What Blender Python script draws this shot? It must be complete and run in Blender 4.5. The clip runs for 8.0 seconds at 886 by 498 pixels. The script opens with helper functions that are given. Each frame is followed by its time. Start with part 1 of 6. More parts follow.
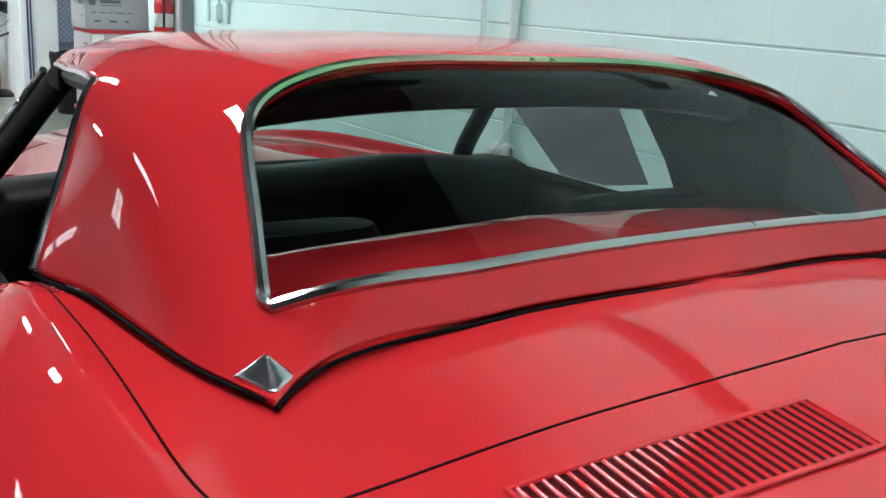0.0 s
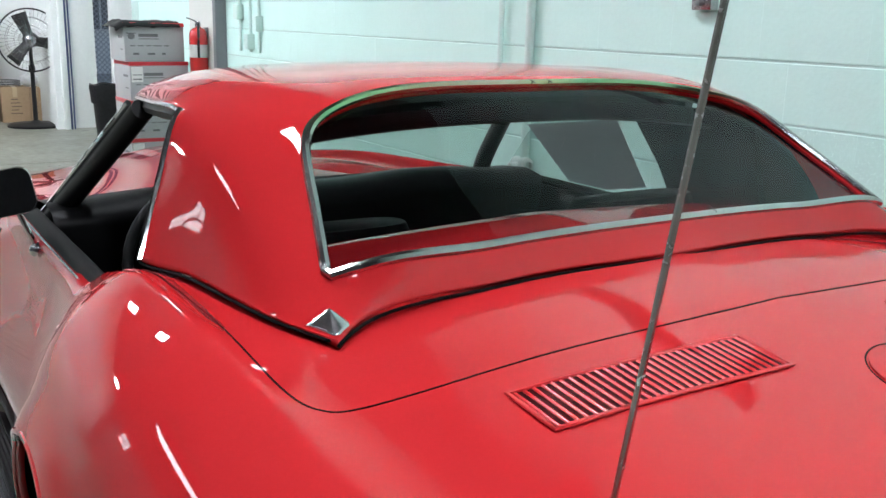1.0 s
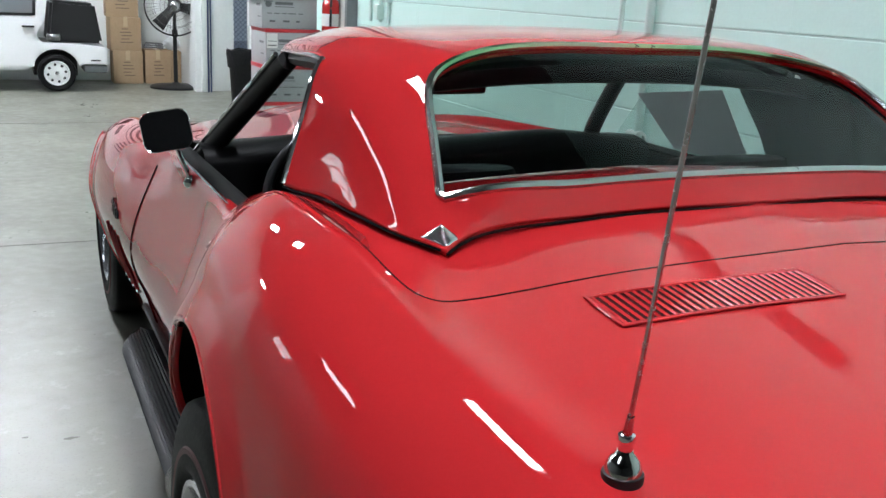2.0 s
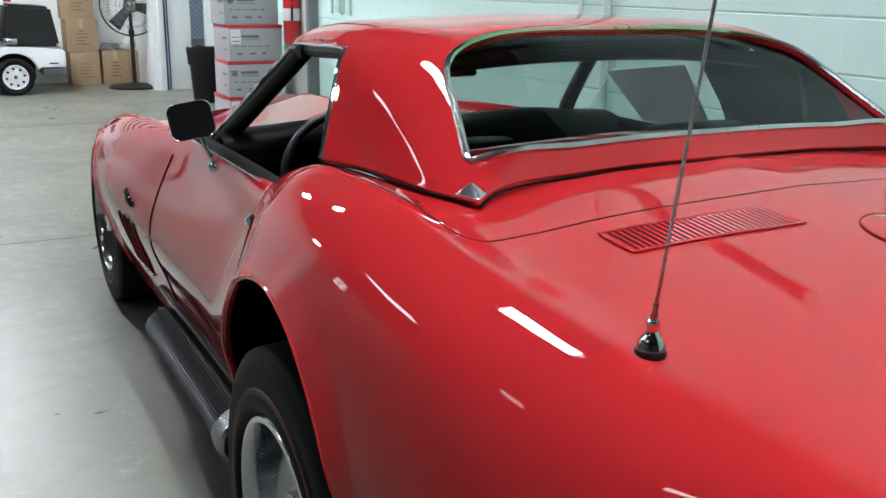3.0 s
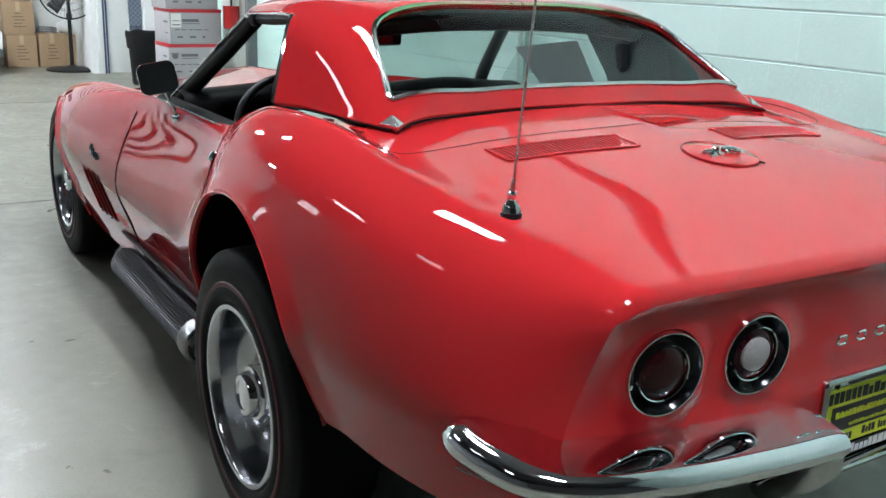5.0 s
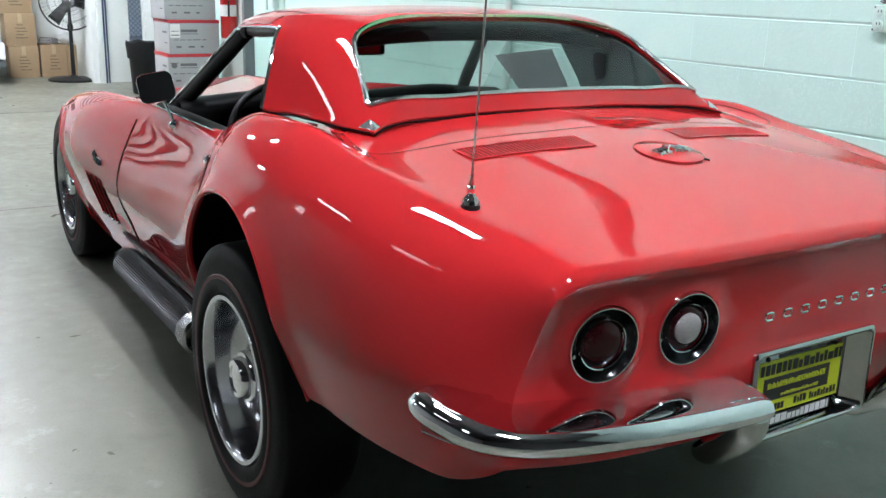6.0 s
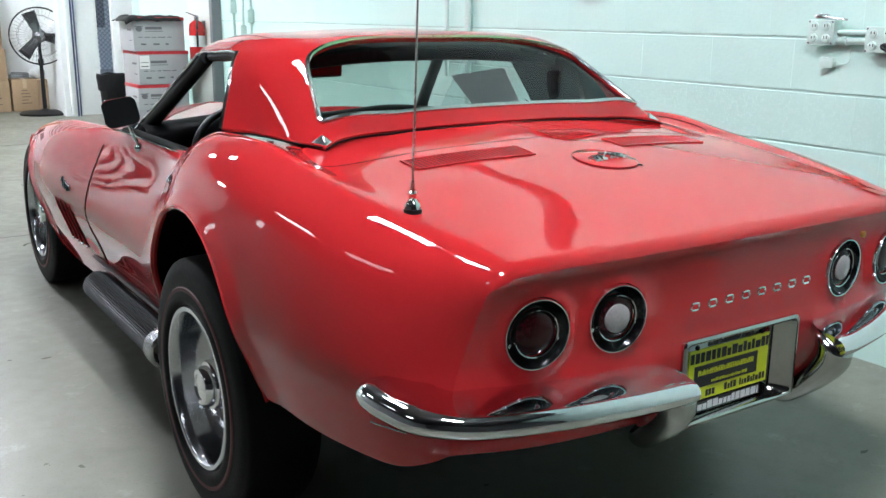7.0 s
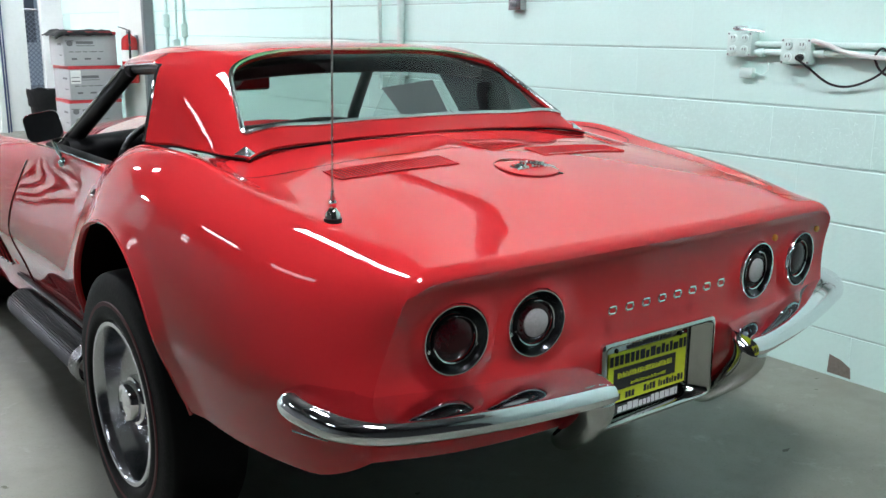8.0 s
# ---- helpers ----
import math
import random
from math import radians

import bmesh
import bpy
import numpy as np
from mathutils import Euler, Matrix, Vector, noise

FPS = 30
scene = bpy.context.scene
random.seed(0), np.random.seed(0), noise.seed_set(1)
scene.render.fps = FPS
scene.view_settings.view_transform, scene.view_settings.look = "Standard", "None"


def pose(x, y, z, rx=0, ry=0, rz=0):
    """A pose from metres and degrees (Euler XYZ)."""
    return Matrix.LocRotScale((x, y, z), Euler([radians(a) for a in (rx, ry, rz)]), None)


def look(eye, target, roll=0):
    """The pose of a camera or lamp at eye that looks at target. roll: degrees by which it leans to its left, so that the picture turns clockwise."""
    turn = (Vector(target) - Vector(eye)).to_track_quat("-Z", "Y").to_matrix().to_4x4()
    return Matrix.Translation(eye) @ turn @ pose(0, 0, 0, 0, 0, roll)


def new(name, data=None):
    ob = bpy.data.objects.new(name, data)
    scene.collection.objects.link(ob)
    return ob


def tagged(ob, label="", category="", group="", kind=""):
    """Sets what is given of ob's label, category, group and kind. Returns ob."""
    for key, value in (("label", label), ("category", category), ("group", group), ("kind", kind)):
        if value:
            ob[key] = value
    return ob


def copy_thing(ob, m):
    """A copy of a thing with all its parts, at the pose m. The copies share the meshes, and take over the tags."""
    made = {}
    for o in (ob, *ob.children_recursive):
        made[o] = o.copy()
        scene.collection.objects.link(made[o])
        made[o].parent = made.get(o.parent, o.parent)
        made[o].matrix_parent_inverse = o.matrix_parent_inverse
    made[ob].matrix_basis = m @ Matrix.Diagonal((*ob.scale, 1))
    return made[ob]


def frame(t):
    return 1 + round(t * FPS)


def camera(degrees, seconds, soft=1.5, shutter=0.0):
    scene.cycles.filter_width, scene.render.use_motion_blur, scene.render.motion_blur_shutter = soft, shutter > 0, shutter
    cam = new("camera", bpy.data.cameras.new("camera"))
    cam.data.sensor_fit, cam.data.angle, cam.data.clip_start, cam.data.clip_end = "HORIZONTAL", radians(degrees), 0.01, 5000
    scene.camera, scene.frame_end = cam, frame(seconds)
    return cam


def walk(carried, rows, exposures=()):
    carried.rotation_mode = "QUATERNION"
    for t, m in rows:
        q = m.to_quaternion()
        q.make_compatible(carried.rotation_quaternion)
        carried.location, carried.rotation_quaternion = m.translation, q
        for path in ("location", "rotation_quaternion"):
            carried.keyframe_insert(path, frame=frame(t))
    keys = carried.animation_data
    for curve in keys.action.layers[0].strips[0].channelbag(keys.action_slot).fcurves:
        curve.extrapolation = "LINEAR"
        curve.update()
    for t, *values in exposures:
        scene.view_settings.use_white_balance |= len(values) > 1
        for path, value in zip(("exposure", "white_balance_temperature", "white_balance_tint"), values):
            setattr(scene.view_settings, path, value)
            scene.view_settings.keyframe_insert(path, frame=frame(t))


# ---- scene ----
cam = camera(50.2, 8.0)
PATH = [
    (0, (-0.847, -0.85, 1.27), (0.245, 0.747, 0.759), 3.3),
    (0.5, (-0.893, -0.973, 1.302), (0.134, 0.671, 0.808), 2.5),
    (1, (-0.988, -1.085, 1.296), (0.057, 0.553, 0.822), 1.4),
    (1.5, (-1.036, -1.17, 1.282), (-0.061, 0.509, 0.803), 1.8),
    (2, (-1.071, -1.267, 1.276), (-0.241, 0.474, 0.75), 2.9),
    (2.2, (-1.106, -1.294, 1.285), (-0.318, 0.46, 0.735), 2.3),
    (3.3, (-1.314, -1.521, 1.28), (-0.363, 0.154, 0.74), 1.0),
    (3.5, (-1.314, -1.578, 1.269), (-0.364, 0.097, 0.728), 1.7),
    (4, (-1.338, -1.694, 1.255), (-0.399, -0.018, 0.698), 2.7),
    (4.5, (-1.421, -1.783, 1.247), (-0.457, -0.121, 0.692), 2.1),
    (5, (-1.505, -1.884, 1.254), (-0.474, -0.261, 0.703), 2.2),
    (5.2, (-1.527, -1.917, 1.261), (-0.475, -0.307, 0.711), 2.6),
    (6.3, (-1.559, -2.14, 1.276), (-0.533, -0.501, 0.764), 1.3),
    (6.5, (-1.567, -2.181, 1.261), (-0.536, -0.54, 0.769), 1.0),
    (7, (-1.56, -2.213, 1.261), (-0.486, -0.597, 0.778), 0.5),
    (7.5, (-1.552, -2.239, 1.26), (-0.428, -0.65, 0.801), 0.6),
    (8, (-1.534, -2.257, 1.255), (-0.36, -0.703, 0.801), 0.4),
]
EXPOSURES = [(0, -0.18), (1, -0.06), (2.2, -0.22), (3.5, -0.16), (4.5, 0.0), (5.2, 0.11), (6.5, 0.22), (8, 0.20)]
walk(cam, [(t, look(eye, target, roll)) for t, eye, target, roll in PATH], EXPOSURES)

# ---- world and light ----
world = bpy.data.worlds.new("world")
scene.world = world
world.use_nodes = True
sky = world.node_tree.nodes.new("ShaderNodeTexSky")
sky.sky_type, sky.sun_disc = "NISHITA", False
sky.sun_elevation, sky.sun_rotation = radians(42), radians(20)
world.node_tree.links.new(sky.outputs[0], world.node_tree.nodes["Background"].inputs[0])
world.node_tree.nodes["Background"].inputs[1].default_value = 0.14
sun = new("sun", bpy.data.lights.new("sun", "SUN"))
sun.data.energy, sun.data.angle, sun.data.color = 3.0, radians(0.6), (1.0, 0.96, 0.9)
sun.matrix_world = look((4, 22, 18), (1.4, 10, 0))
TUBE = 108.0


# ---- materials ----
def mat(name, color, rough=0.5, metal=0.0, coat=0.0, var=0.0, grain=40.0, stain=2.0, bump=0.0, rvar=0.0, spec=0.5, ior=1.5,
        trans=0.0, emit=0.0, per=0.0, tint=None):
    """A node material: base colour varied at two scales, roughness varied, fine bump."""
    m = bpy.data.materials.new(name)
    m.use_nodes = True
    nt = m.node_tree
    b = nt.nodes["Principled BSDF"]
    b.inputs["Base Color"].default_value = (*color, 1)
    b.inputs["Roughness"].default_value = rough
    b.inputs["Metallic"].default_value = metal
    b.inputs["Coat Weight"].default_value = coat
    b.inputs["Coat Roughness"].default_value = 0.02
    b.inputs["Specular IOR Level"].default_value = spec
    b.inputs["IOR"].default_value = ior
    b.inputs["Transmission Weight"].default_value = trans
    if emit:
        b.inputs["Emission Color"].default_value = (*color, 1)
        b.inputs["Emission Strength"].default_value = emit
    if var or bump or rvar or per:
        geo = nt.nodes.new("ShaderNodeTexCoord")
        fine = nt.nodes.new("ShaderNodeTexNoise")
        fine.inputs["Scale"].default_value, fine.inputs["Detail"].default_value = grain, 6
        wide = nt.nodes.new("ShaderNodeTexNoise")
        wide.inputs["Scale"].default_value, wide.inputs["Detail"].default_value = stain, 5
        for n in (fine, wide):
            nt.links.new(geo.outputs["Object"], n.inputs["Vector"])
        add = nt.nodes.new("ShaderNodeMath")
        add.operation = "ADD"
        nt.links.new(fine.outputs["Fac"], add.inputs[0])
        nt.links.new(wide.outputs["Fac"], add.inputs[1])
        last = add
        if per:
            info = nt.nodes.new("ShaderNodeObjectInfo")
            more = nt.nodes.new("ShaderNodeMath")
            more.operation = "MULTIPLY_ADD"
            nt.links.new(info.outputs["Random"], more.inputs[0])
            more.inputs[1].default_value = per
            nt.links.new(add.outputs[0], more.inputs[2])
            last = more
        if var or per:
            ramp = nt.nodes.new("ShaderNodeMapRange")
            ramp.inputs["From Min"].default_value, ramp.inputs["From Max"].default_value = 0.6, 1.4 + per
            nt.links.new(last.outputs[0], ramp.inputs["Value"])
            mix = nt.nodes.new("ShaderNodeMix")
            mix.data_type = "RGBA"
            low = tint or tuple(c * (1 - var) for c in color)
            mix.inputs["A"].default_value = (*low, 1)
            mix.inputs["B"].default_value = (*[min(1, c * (1 + var * 0.6)) for c in color], 1)
            nt.links.new(ramp.outputs["Result"], mix.inputs["Factor"])
            nt.links.new(mix.outputs["Result"], b.inputs["Base Color"])
        if rvar:
            rr = nt.nodes.new("ShaderNodeMapRange")
            rr.inputs["From Min"].default_value, rr.inputs["From Max"].default_value = 0.6, 1.4
            rr.inputs["To Min"].default_value, rr.inputs["To Max"].default_value = max(0.0, rough - rvar), rough + rvar
            nt.links.new(add.outputs[0], rr.inputs["Value"])
            nt.links.new(rr.outputs["Result"], b.inputs["Roughness"])
        if bump:
            bp = nt.nodes.new("ShaderNodeBump")
            bp.inputs["Strength"].default_value, bp.inputs["Distance"].default_value = 1.0, bump
            nt.links.new(fine.outputs["Fac"], bp.inputs["Height"])
            nt.links.new(bp.outputs["Normal"], b.inputs["Normal"])
    return m


PAINT = mat("red_paint", (0.495, 0.0205, 0.0245), 0.5, coat=1.0, var=0.04, grain=300, stain=1.5, rvar=0.05, spec=0.0)
CHROME = mat("chrome", (0.80, 0.81, 0.83), 0.05, 1.0, var=0.06, grain=90, stain=7, rvar=0.03)
TRIM_CAP = mat("worn_chrome", (0.84, 0.85, 0.87), 0.2, 1.0, var=0.06, grain=90, stain=7, rvar=0.05)
ALLOY = mat("wheel_metal", (0.54, 0.55, 0.58), 0.17, 1.0, var=0.08, grain=120, stain=9, rvar=0.05)
STEEL = mat("brushed_steel", (0.42, 0.42, 0.43), 0.26, 1.0, var=0.04, grain=200, stain=3, rvar=0.04)
PLATE_METAL = mat("plate_surround_metal", (0.50, 0.51, 0.49), 0.06, 1.0, var=0.03, grain=12, stain=3)
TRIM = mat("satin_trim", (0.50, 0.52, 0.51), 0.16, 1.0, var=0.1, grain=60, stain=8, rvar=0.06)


def trim_reflection():
    """Green to salmon reflections painted into the colour of the upper window trim."""
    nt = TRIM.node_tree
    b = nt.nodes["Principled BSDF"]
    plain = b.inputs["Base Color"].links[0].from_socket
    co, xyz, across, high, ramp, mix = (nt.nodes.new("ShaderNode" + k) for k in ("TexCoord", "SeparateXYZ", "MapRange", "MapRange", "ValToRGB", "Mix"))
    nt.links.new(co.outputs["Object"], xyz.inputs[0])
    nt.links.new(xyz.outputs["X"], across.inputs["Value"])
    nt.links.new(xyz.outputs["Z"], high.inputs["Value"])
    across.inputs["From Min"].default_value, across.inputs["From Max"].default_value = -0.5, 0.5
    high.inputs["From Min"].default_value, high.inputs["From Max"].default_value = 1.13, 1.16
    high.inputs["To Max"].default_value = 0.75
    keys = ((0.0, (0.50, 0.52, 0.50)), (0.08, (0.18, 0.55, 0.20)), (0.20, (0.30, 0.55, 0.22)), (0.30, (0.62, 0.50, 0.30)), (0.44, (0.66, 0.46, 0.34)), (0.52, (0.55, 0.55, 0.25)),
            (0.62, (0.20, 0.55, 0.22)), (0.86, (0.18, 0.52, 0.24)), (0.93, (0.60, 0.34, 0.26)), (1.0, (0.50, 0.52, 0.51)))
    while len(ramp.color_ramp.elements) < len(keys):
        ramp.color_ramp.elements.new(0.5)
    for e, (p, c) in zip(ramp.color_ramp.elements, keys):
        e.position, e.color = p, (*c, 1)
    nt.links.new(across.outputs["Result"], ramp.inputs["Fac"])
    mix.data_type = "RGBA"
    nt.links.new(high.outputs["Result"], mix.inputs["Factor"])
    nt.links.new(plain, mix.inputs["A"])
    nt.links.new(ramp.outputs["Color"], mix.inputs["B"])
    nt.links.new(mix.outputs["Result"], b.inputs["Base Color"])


trim_reflection()
COVER = mat("dull_pipe_cover", (0.024, 0.025, 0.029), 0.5, 0.0, spec=0.12, var=0.12, grain=80, stain=6, rvar=0.08)
RUBBER = mat("tyre_rubber", (0.006, 0.006, 0.0065), 0.62, var=0.25, grain=120, stain=6, bump=0.0004, rvar=0.1, spec=0.14)
BLACK = mat("black_trim", (0.012, 0.012, 0.013), 0.45, var=0.2, grain=150, bump=0.0001, spec=0.3)
SEAL = mat("seal_rubber", (0.0025, 0.0025, 0.0025), 0.8, var=0.2, grain=150, spec=0.1)
DARK = mat("dark_gap", (0.0035, 0.0012, 0.0012), 0.9, spec=0.03)
VENT_SHADE = mat("vent_bed", (0.055, 0.004, 0.005), 0.8, spec=0.05)
SEAM = mat("panel_gap", (0.016, 0.0015, 0.0015), 0.9, spec=0.05)
VINYL = mat("black_vinyl", (0.0045, 0.0045, 0.005), 0.42, var=0.25, grain=220, stain=5, bump=0.0003, rvar=0.1, spec=0.06)
REDLINE = mat("red_line_rubber", (0.085, 0.010, 0.014), 0.6, var=0.2)


def pane(name, tint):
    """Thin glass: clear with a tint, and a mirror gloss that grows towards grazing."""
    m = bpy.data.materials.new(name)
    m.use_nodes = True
    nt = m.node_tree
    nt.nodes.remove(nt.nodes["Principled BSDF"])
    clear, gloss, edge, power, fres, mix = (nt.nodes.new(k) for k in ("ShaderNodeBsdfTransparent", "ShaderNodeBsdfGlossy", "ShaderNodeLayerWeight", "ShaderNodeMath", "ShaderNodeMath", "ShaderNodeMixShader"))
    clear.inputs["Color"].default_value = (*tint, 1)
    gloss.inputs["Roughness"].default_value = 0.01
    edge.inputs["Blend"].default_value = 0.5
    power.operation, fres.operation = "POWER", "MULTIPLY_ADD"
    power.inputs[1].default_value = 5.0
    fres.inputs[1].default_value, fres.inputs[2].default_value = 0.9, 0.020
    nt.links.new(edge.outputs["Facing"], power.inputs[0])
    nt.links.new(power.outputs[0], fres.inputs[0])
    nt.links.new(fres.outputs[0], mix.inputs[0])
    nt.links.new(clear.outputs[0], mix.inputs[1])
    nt.links.new(gloss.outputs[0], mix.inputs[2])
    nt.links.new(mix.outputs[0], nt.nodes["Material Output"].inputs["Surface"])
    return m


GLASS = pane("tinted_glass", (0.52, 0.59, 0.57))
CLEAR = pane("clear_glass", (0.86, 0.92, 0.90))
MIRROR = mat("mirror_glass", (0.34, 0.35, 0.36), 0.015, 1.0)
LENS = mat("red_lens", (0.022, 0.0015, 0.003), 0.22, coat=0.0, spec=0.3, var=0.3, grain=160, stain=20, bump=0.0003)
WHITE_LENS = mat("white_lens", (0.36, 0.34, 0.34), 0.2, coat=0.6, var=0.2, grain=160, bump=0.0003)
DARK_CHROME = mat("dark_chrome", (0.03, 0.03, 0.033), 0.16, 0.9)
YELLOW = mat("plate_yellow", (0.74, 0.80, 0.03), 0.4, var=0.06, grain=60)
INK = mat("black_ink", (0.015, 0.015, 0.015), 0.5)
WHITE_INK = mat("white_ink", (0.75, 0.76, 0.78), 0.45)
PAPER = mat("window_sticker", (0.52, 0.55, 0.55), 0.8, var=0.05, grain=30)


# ---- building helpers ----
def part(name, bm, material, parent=None, label="", smooth=True, angle=40):
    me = bpy.data.meshes.new(name)
    bmesh.ops.recalc_face_normals(bm, faces=bm.faces)
    for f in bm.faces:
        f.smooth = smooth
    if smooth:
        for e in bm.edges:
            if len(e.link_faces) == 2 and e.calc_face_angle(0) > radians(angle):
                e.smooth = False
    bm.to_mesh(me)
    bm.free()
    me.materials.append(material)
    ob = new(name, me)
    ob.parent = parent
    if label:
        ob["label"] = label
    return ob


def thing(name, label, category, group="", at=(0, 0, 0), kind=""):
    ob = new(name)
    ob.location = at
    return tagged(ob, label, category, group, kind)


def pchip(xs, ys):
    """A smooth curve through keys that does not overshoot."""
    xs, ys = np.array(xs, float), np.array(ys, float)
    h, d = np.diff(xs), np.diff(ys) / np.diff(xs)
    s = np.zeros(len(xs))
    for i in range(1, len(xs) - 1):
        if d[i - 1] * d[i] > 0:
            w1, w2 = 2 * h[i] + h[i - 1], h[i] + 2 * h[i - 1]
            s[i] = (w1 + w2) / (w1 / d[i - 1] + w2 / d[i])
    s[0], s[-1] = d[0], d[-1]

    def f(x):
        x = np.clip(x, xs[0], xs[-1])
        i = np.clip(np.searchsorted(xs, x) - 1, 0, len(xs) - 2)
        t = (x - xs[i]) / h[i]
        return ((1 + 2 * t) * (1 - t) ** 2 * ys[i] + t * (1 - t) ** 2 * h[i] * s[i] + t * t * (3 - 2 * t) * ys[i + 1]
                + t * t * (t - 1) * h[i] * s[i + 1])
    return f


def catmull(pts, n, closed=False):
    """Points of a Catmull-Rom curve, n to each span."""
    p = [np.array(q, float) for q in pts]
    k = len(p)
    out = []
    for i in range(k if closed else k - 1):
        a = p[i - 1] if (i > 0 or closed) else 2 * p[0] - p[1]
        b, c = p[i], p[(i + 1) % k]
        d = p[(i + 2) % k] if (i + 2 < k or closed) else 2 * p[-1] - p[-2]
        for j in range(n):
            t = j / n
            out.append(0.5 * (2 * b + (c - a) * t + (2 * a - 5 * b + 4 * c - d) * t * t + (3 * b - a - 3 * c + d) * t ** 3))
    if not closed:
        out.append(p[-1])
    return out


def grid(bm, rows, close_u=False, close_v=False):
    """Quads over rows of points."""
    vs = [[bm.verts.new(tuple(p)) for p in r] for r in rows]
    nr, nc = len(vs), len(vs[0])
    for i in range(nr if close_v else nr - 1):
        for j in range(nc if close_u else nc - 1):
            q = [vs[i][j], vs[i][(j + 1) % nc], vs[(i + 1) % nr][(j + 1) % nc], vs[(i + 1) % nr][j]]
            if len(set(q)) == 4:
                bm.faces.new(q)
    return vs


def grid_mesh(rows):
    bm = bmesh.new()
    grid(bm, rows)
    return bm


def tube(path, r, seg=10, closed=False, caps=True, bm=None, flat=1.0):
    """A round bar along a path; r may be one radius or one for each point."""
    bm = bm or bmesh.new()
    pts = [Vector(p) for p in path]
    n = len(pts)
    rows = []
    up = Vector((0, 0, 1))
    for i, p in enumerate(pts):
        a = pts[i - 1] if (i > 0 or closed) else p
        b = pts[(i + 1) % n] if (i + 1 < n or closed) else p
        d = (b - a).normalized()
        s = d.cross(up)
        if s.length < 0.05:
            s = d.cross(Vector((0, 1, 0)))
        s.normalize()
        t = s.cross(d).normalized()
        ri = r[i] if isinstance(r, (list, tuple)) else r
        rows.append([p + (s * math.cos(k * 2 * math.pi / seg) + t * math.sin(k * 2 * math.pi / seg) * flat) * ri for k in range(seg)])
    vs = grid(bm, rows, close_u=True, close_v=closed)
    if caps and not closed:
        bm.faces.new(vs[0][::-1])
        bm.faces.new(vs[-1])
    return bm


def lathe(profile, seg=48, m=None, bm=None):
    """Turns (radius, along) points round the axis +Z of pose m."""
    bm = bm or bmesh.new()
    m = m or Matrix()
    rows = []
    for r, a in profile:
        rows.append([m @ Vector((r * math.cos(k * 2 * math.pi / seg), r * math.sin(k * 2 * math.pi / seg), a)) for k in range(seg)])
    vs = grid(bm, rows, close_u=True)
    if profile[0][0] > 0 and profile[0][0] < 0.02:
        bm.faces.new(vs[0])
    if profile[-1][0] > 0 and profile[-1][0] < 0.02:
        bm.faces.new(vs[-1])
    return bm


def box(x0, y0, z0, x1, y1, z1, bevel=0.0, m=None, bm=None, seg=2):
    """A block with rounded edges."""
    bm = bm or bmesh.new()
    made = bmesh.ops.create_cube(bm, size=1)["verts"]
    for v in made:
        v.co = Vector(((x0 + x1) / 2 + v.co.x * (x1 - x0), (y0 + y1) / 2 + v.co.y * (y1 - y0), (z0 + z1) / 2 + v.co.z * (z1 - z0)))
    if bevel:
        edges = list({e for v in made for e in v.link_edges})
        made = bmesh.ops.bevel(bm, geom=edges, offset=bevel, segments=seg, profile=0.5, affect="EDGES")["verts"]
        made = list({v for v in made})
    if m:
        if bevel:
            bmesh.ops.transform(bm, matrix=m, verts=list({v for f in bm.faces if f.is_valid for v in f.verts if v in set(made)} | set(made)))
        else:
            bmesh.ops.transform(bm, matrix=m, verts=made)
    return bm


def sheet(bm, outline, depth):
    """A flat outline (list of 3D points) given a thickness along the vector depth."""
    a = [bm.verts.new(tuple(p)) for p in outline]
    b = [bm.verts.new(tuple(Vector(p) + Vector(depth))) for p in outline]
    bm.faces.new(a)
    bm.faces.new(b[::-1])
    n = len(a)
    for i in range(n):
        bm.faces.new((a[i], a[(i + 1) % n], b[(i + 1) % n], b[i]))
    return bm


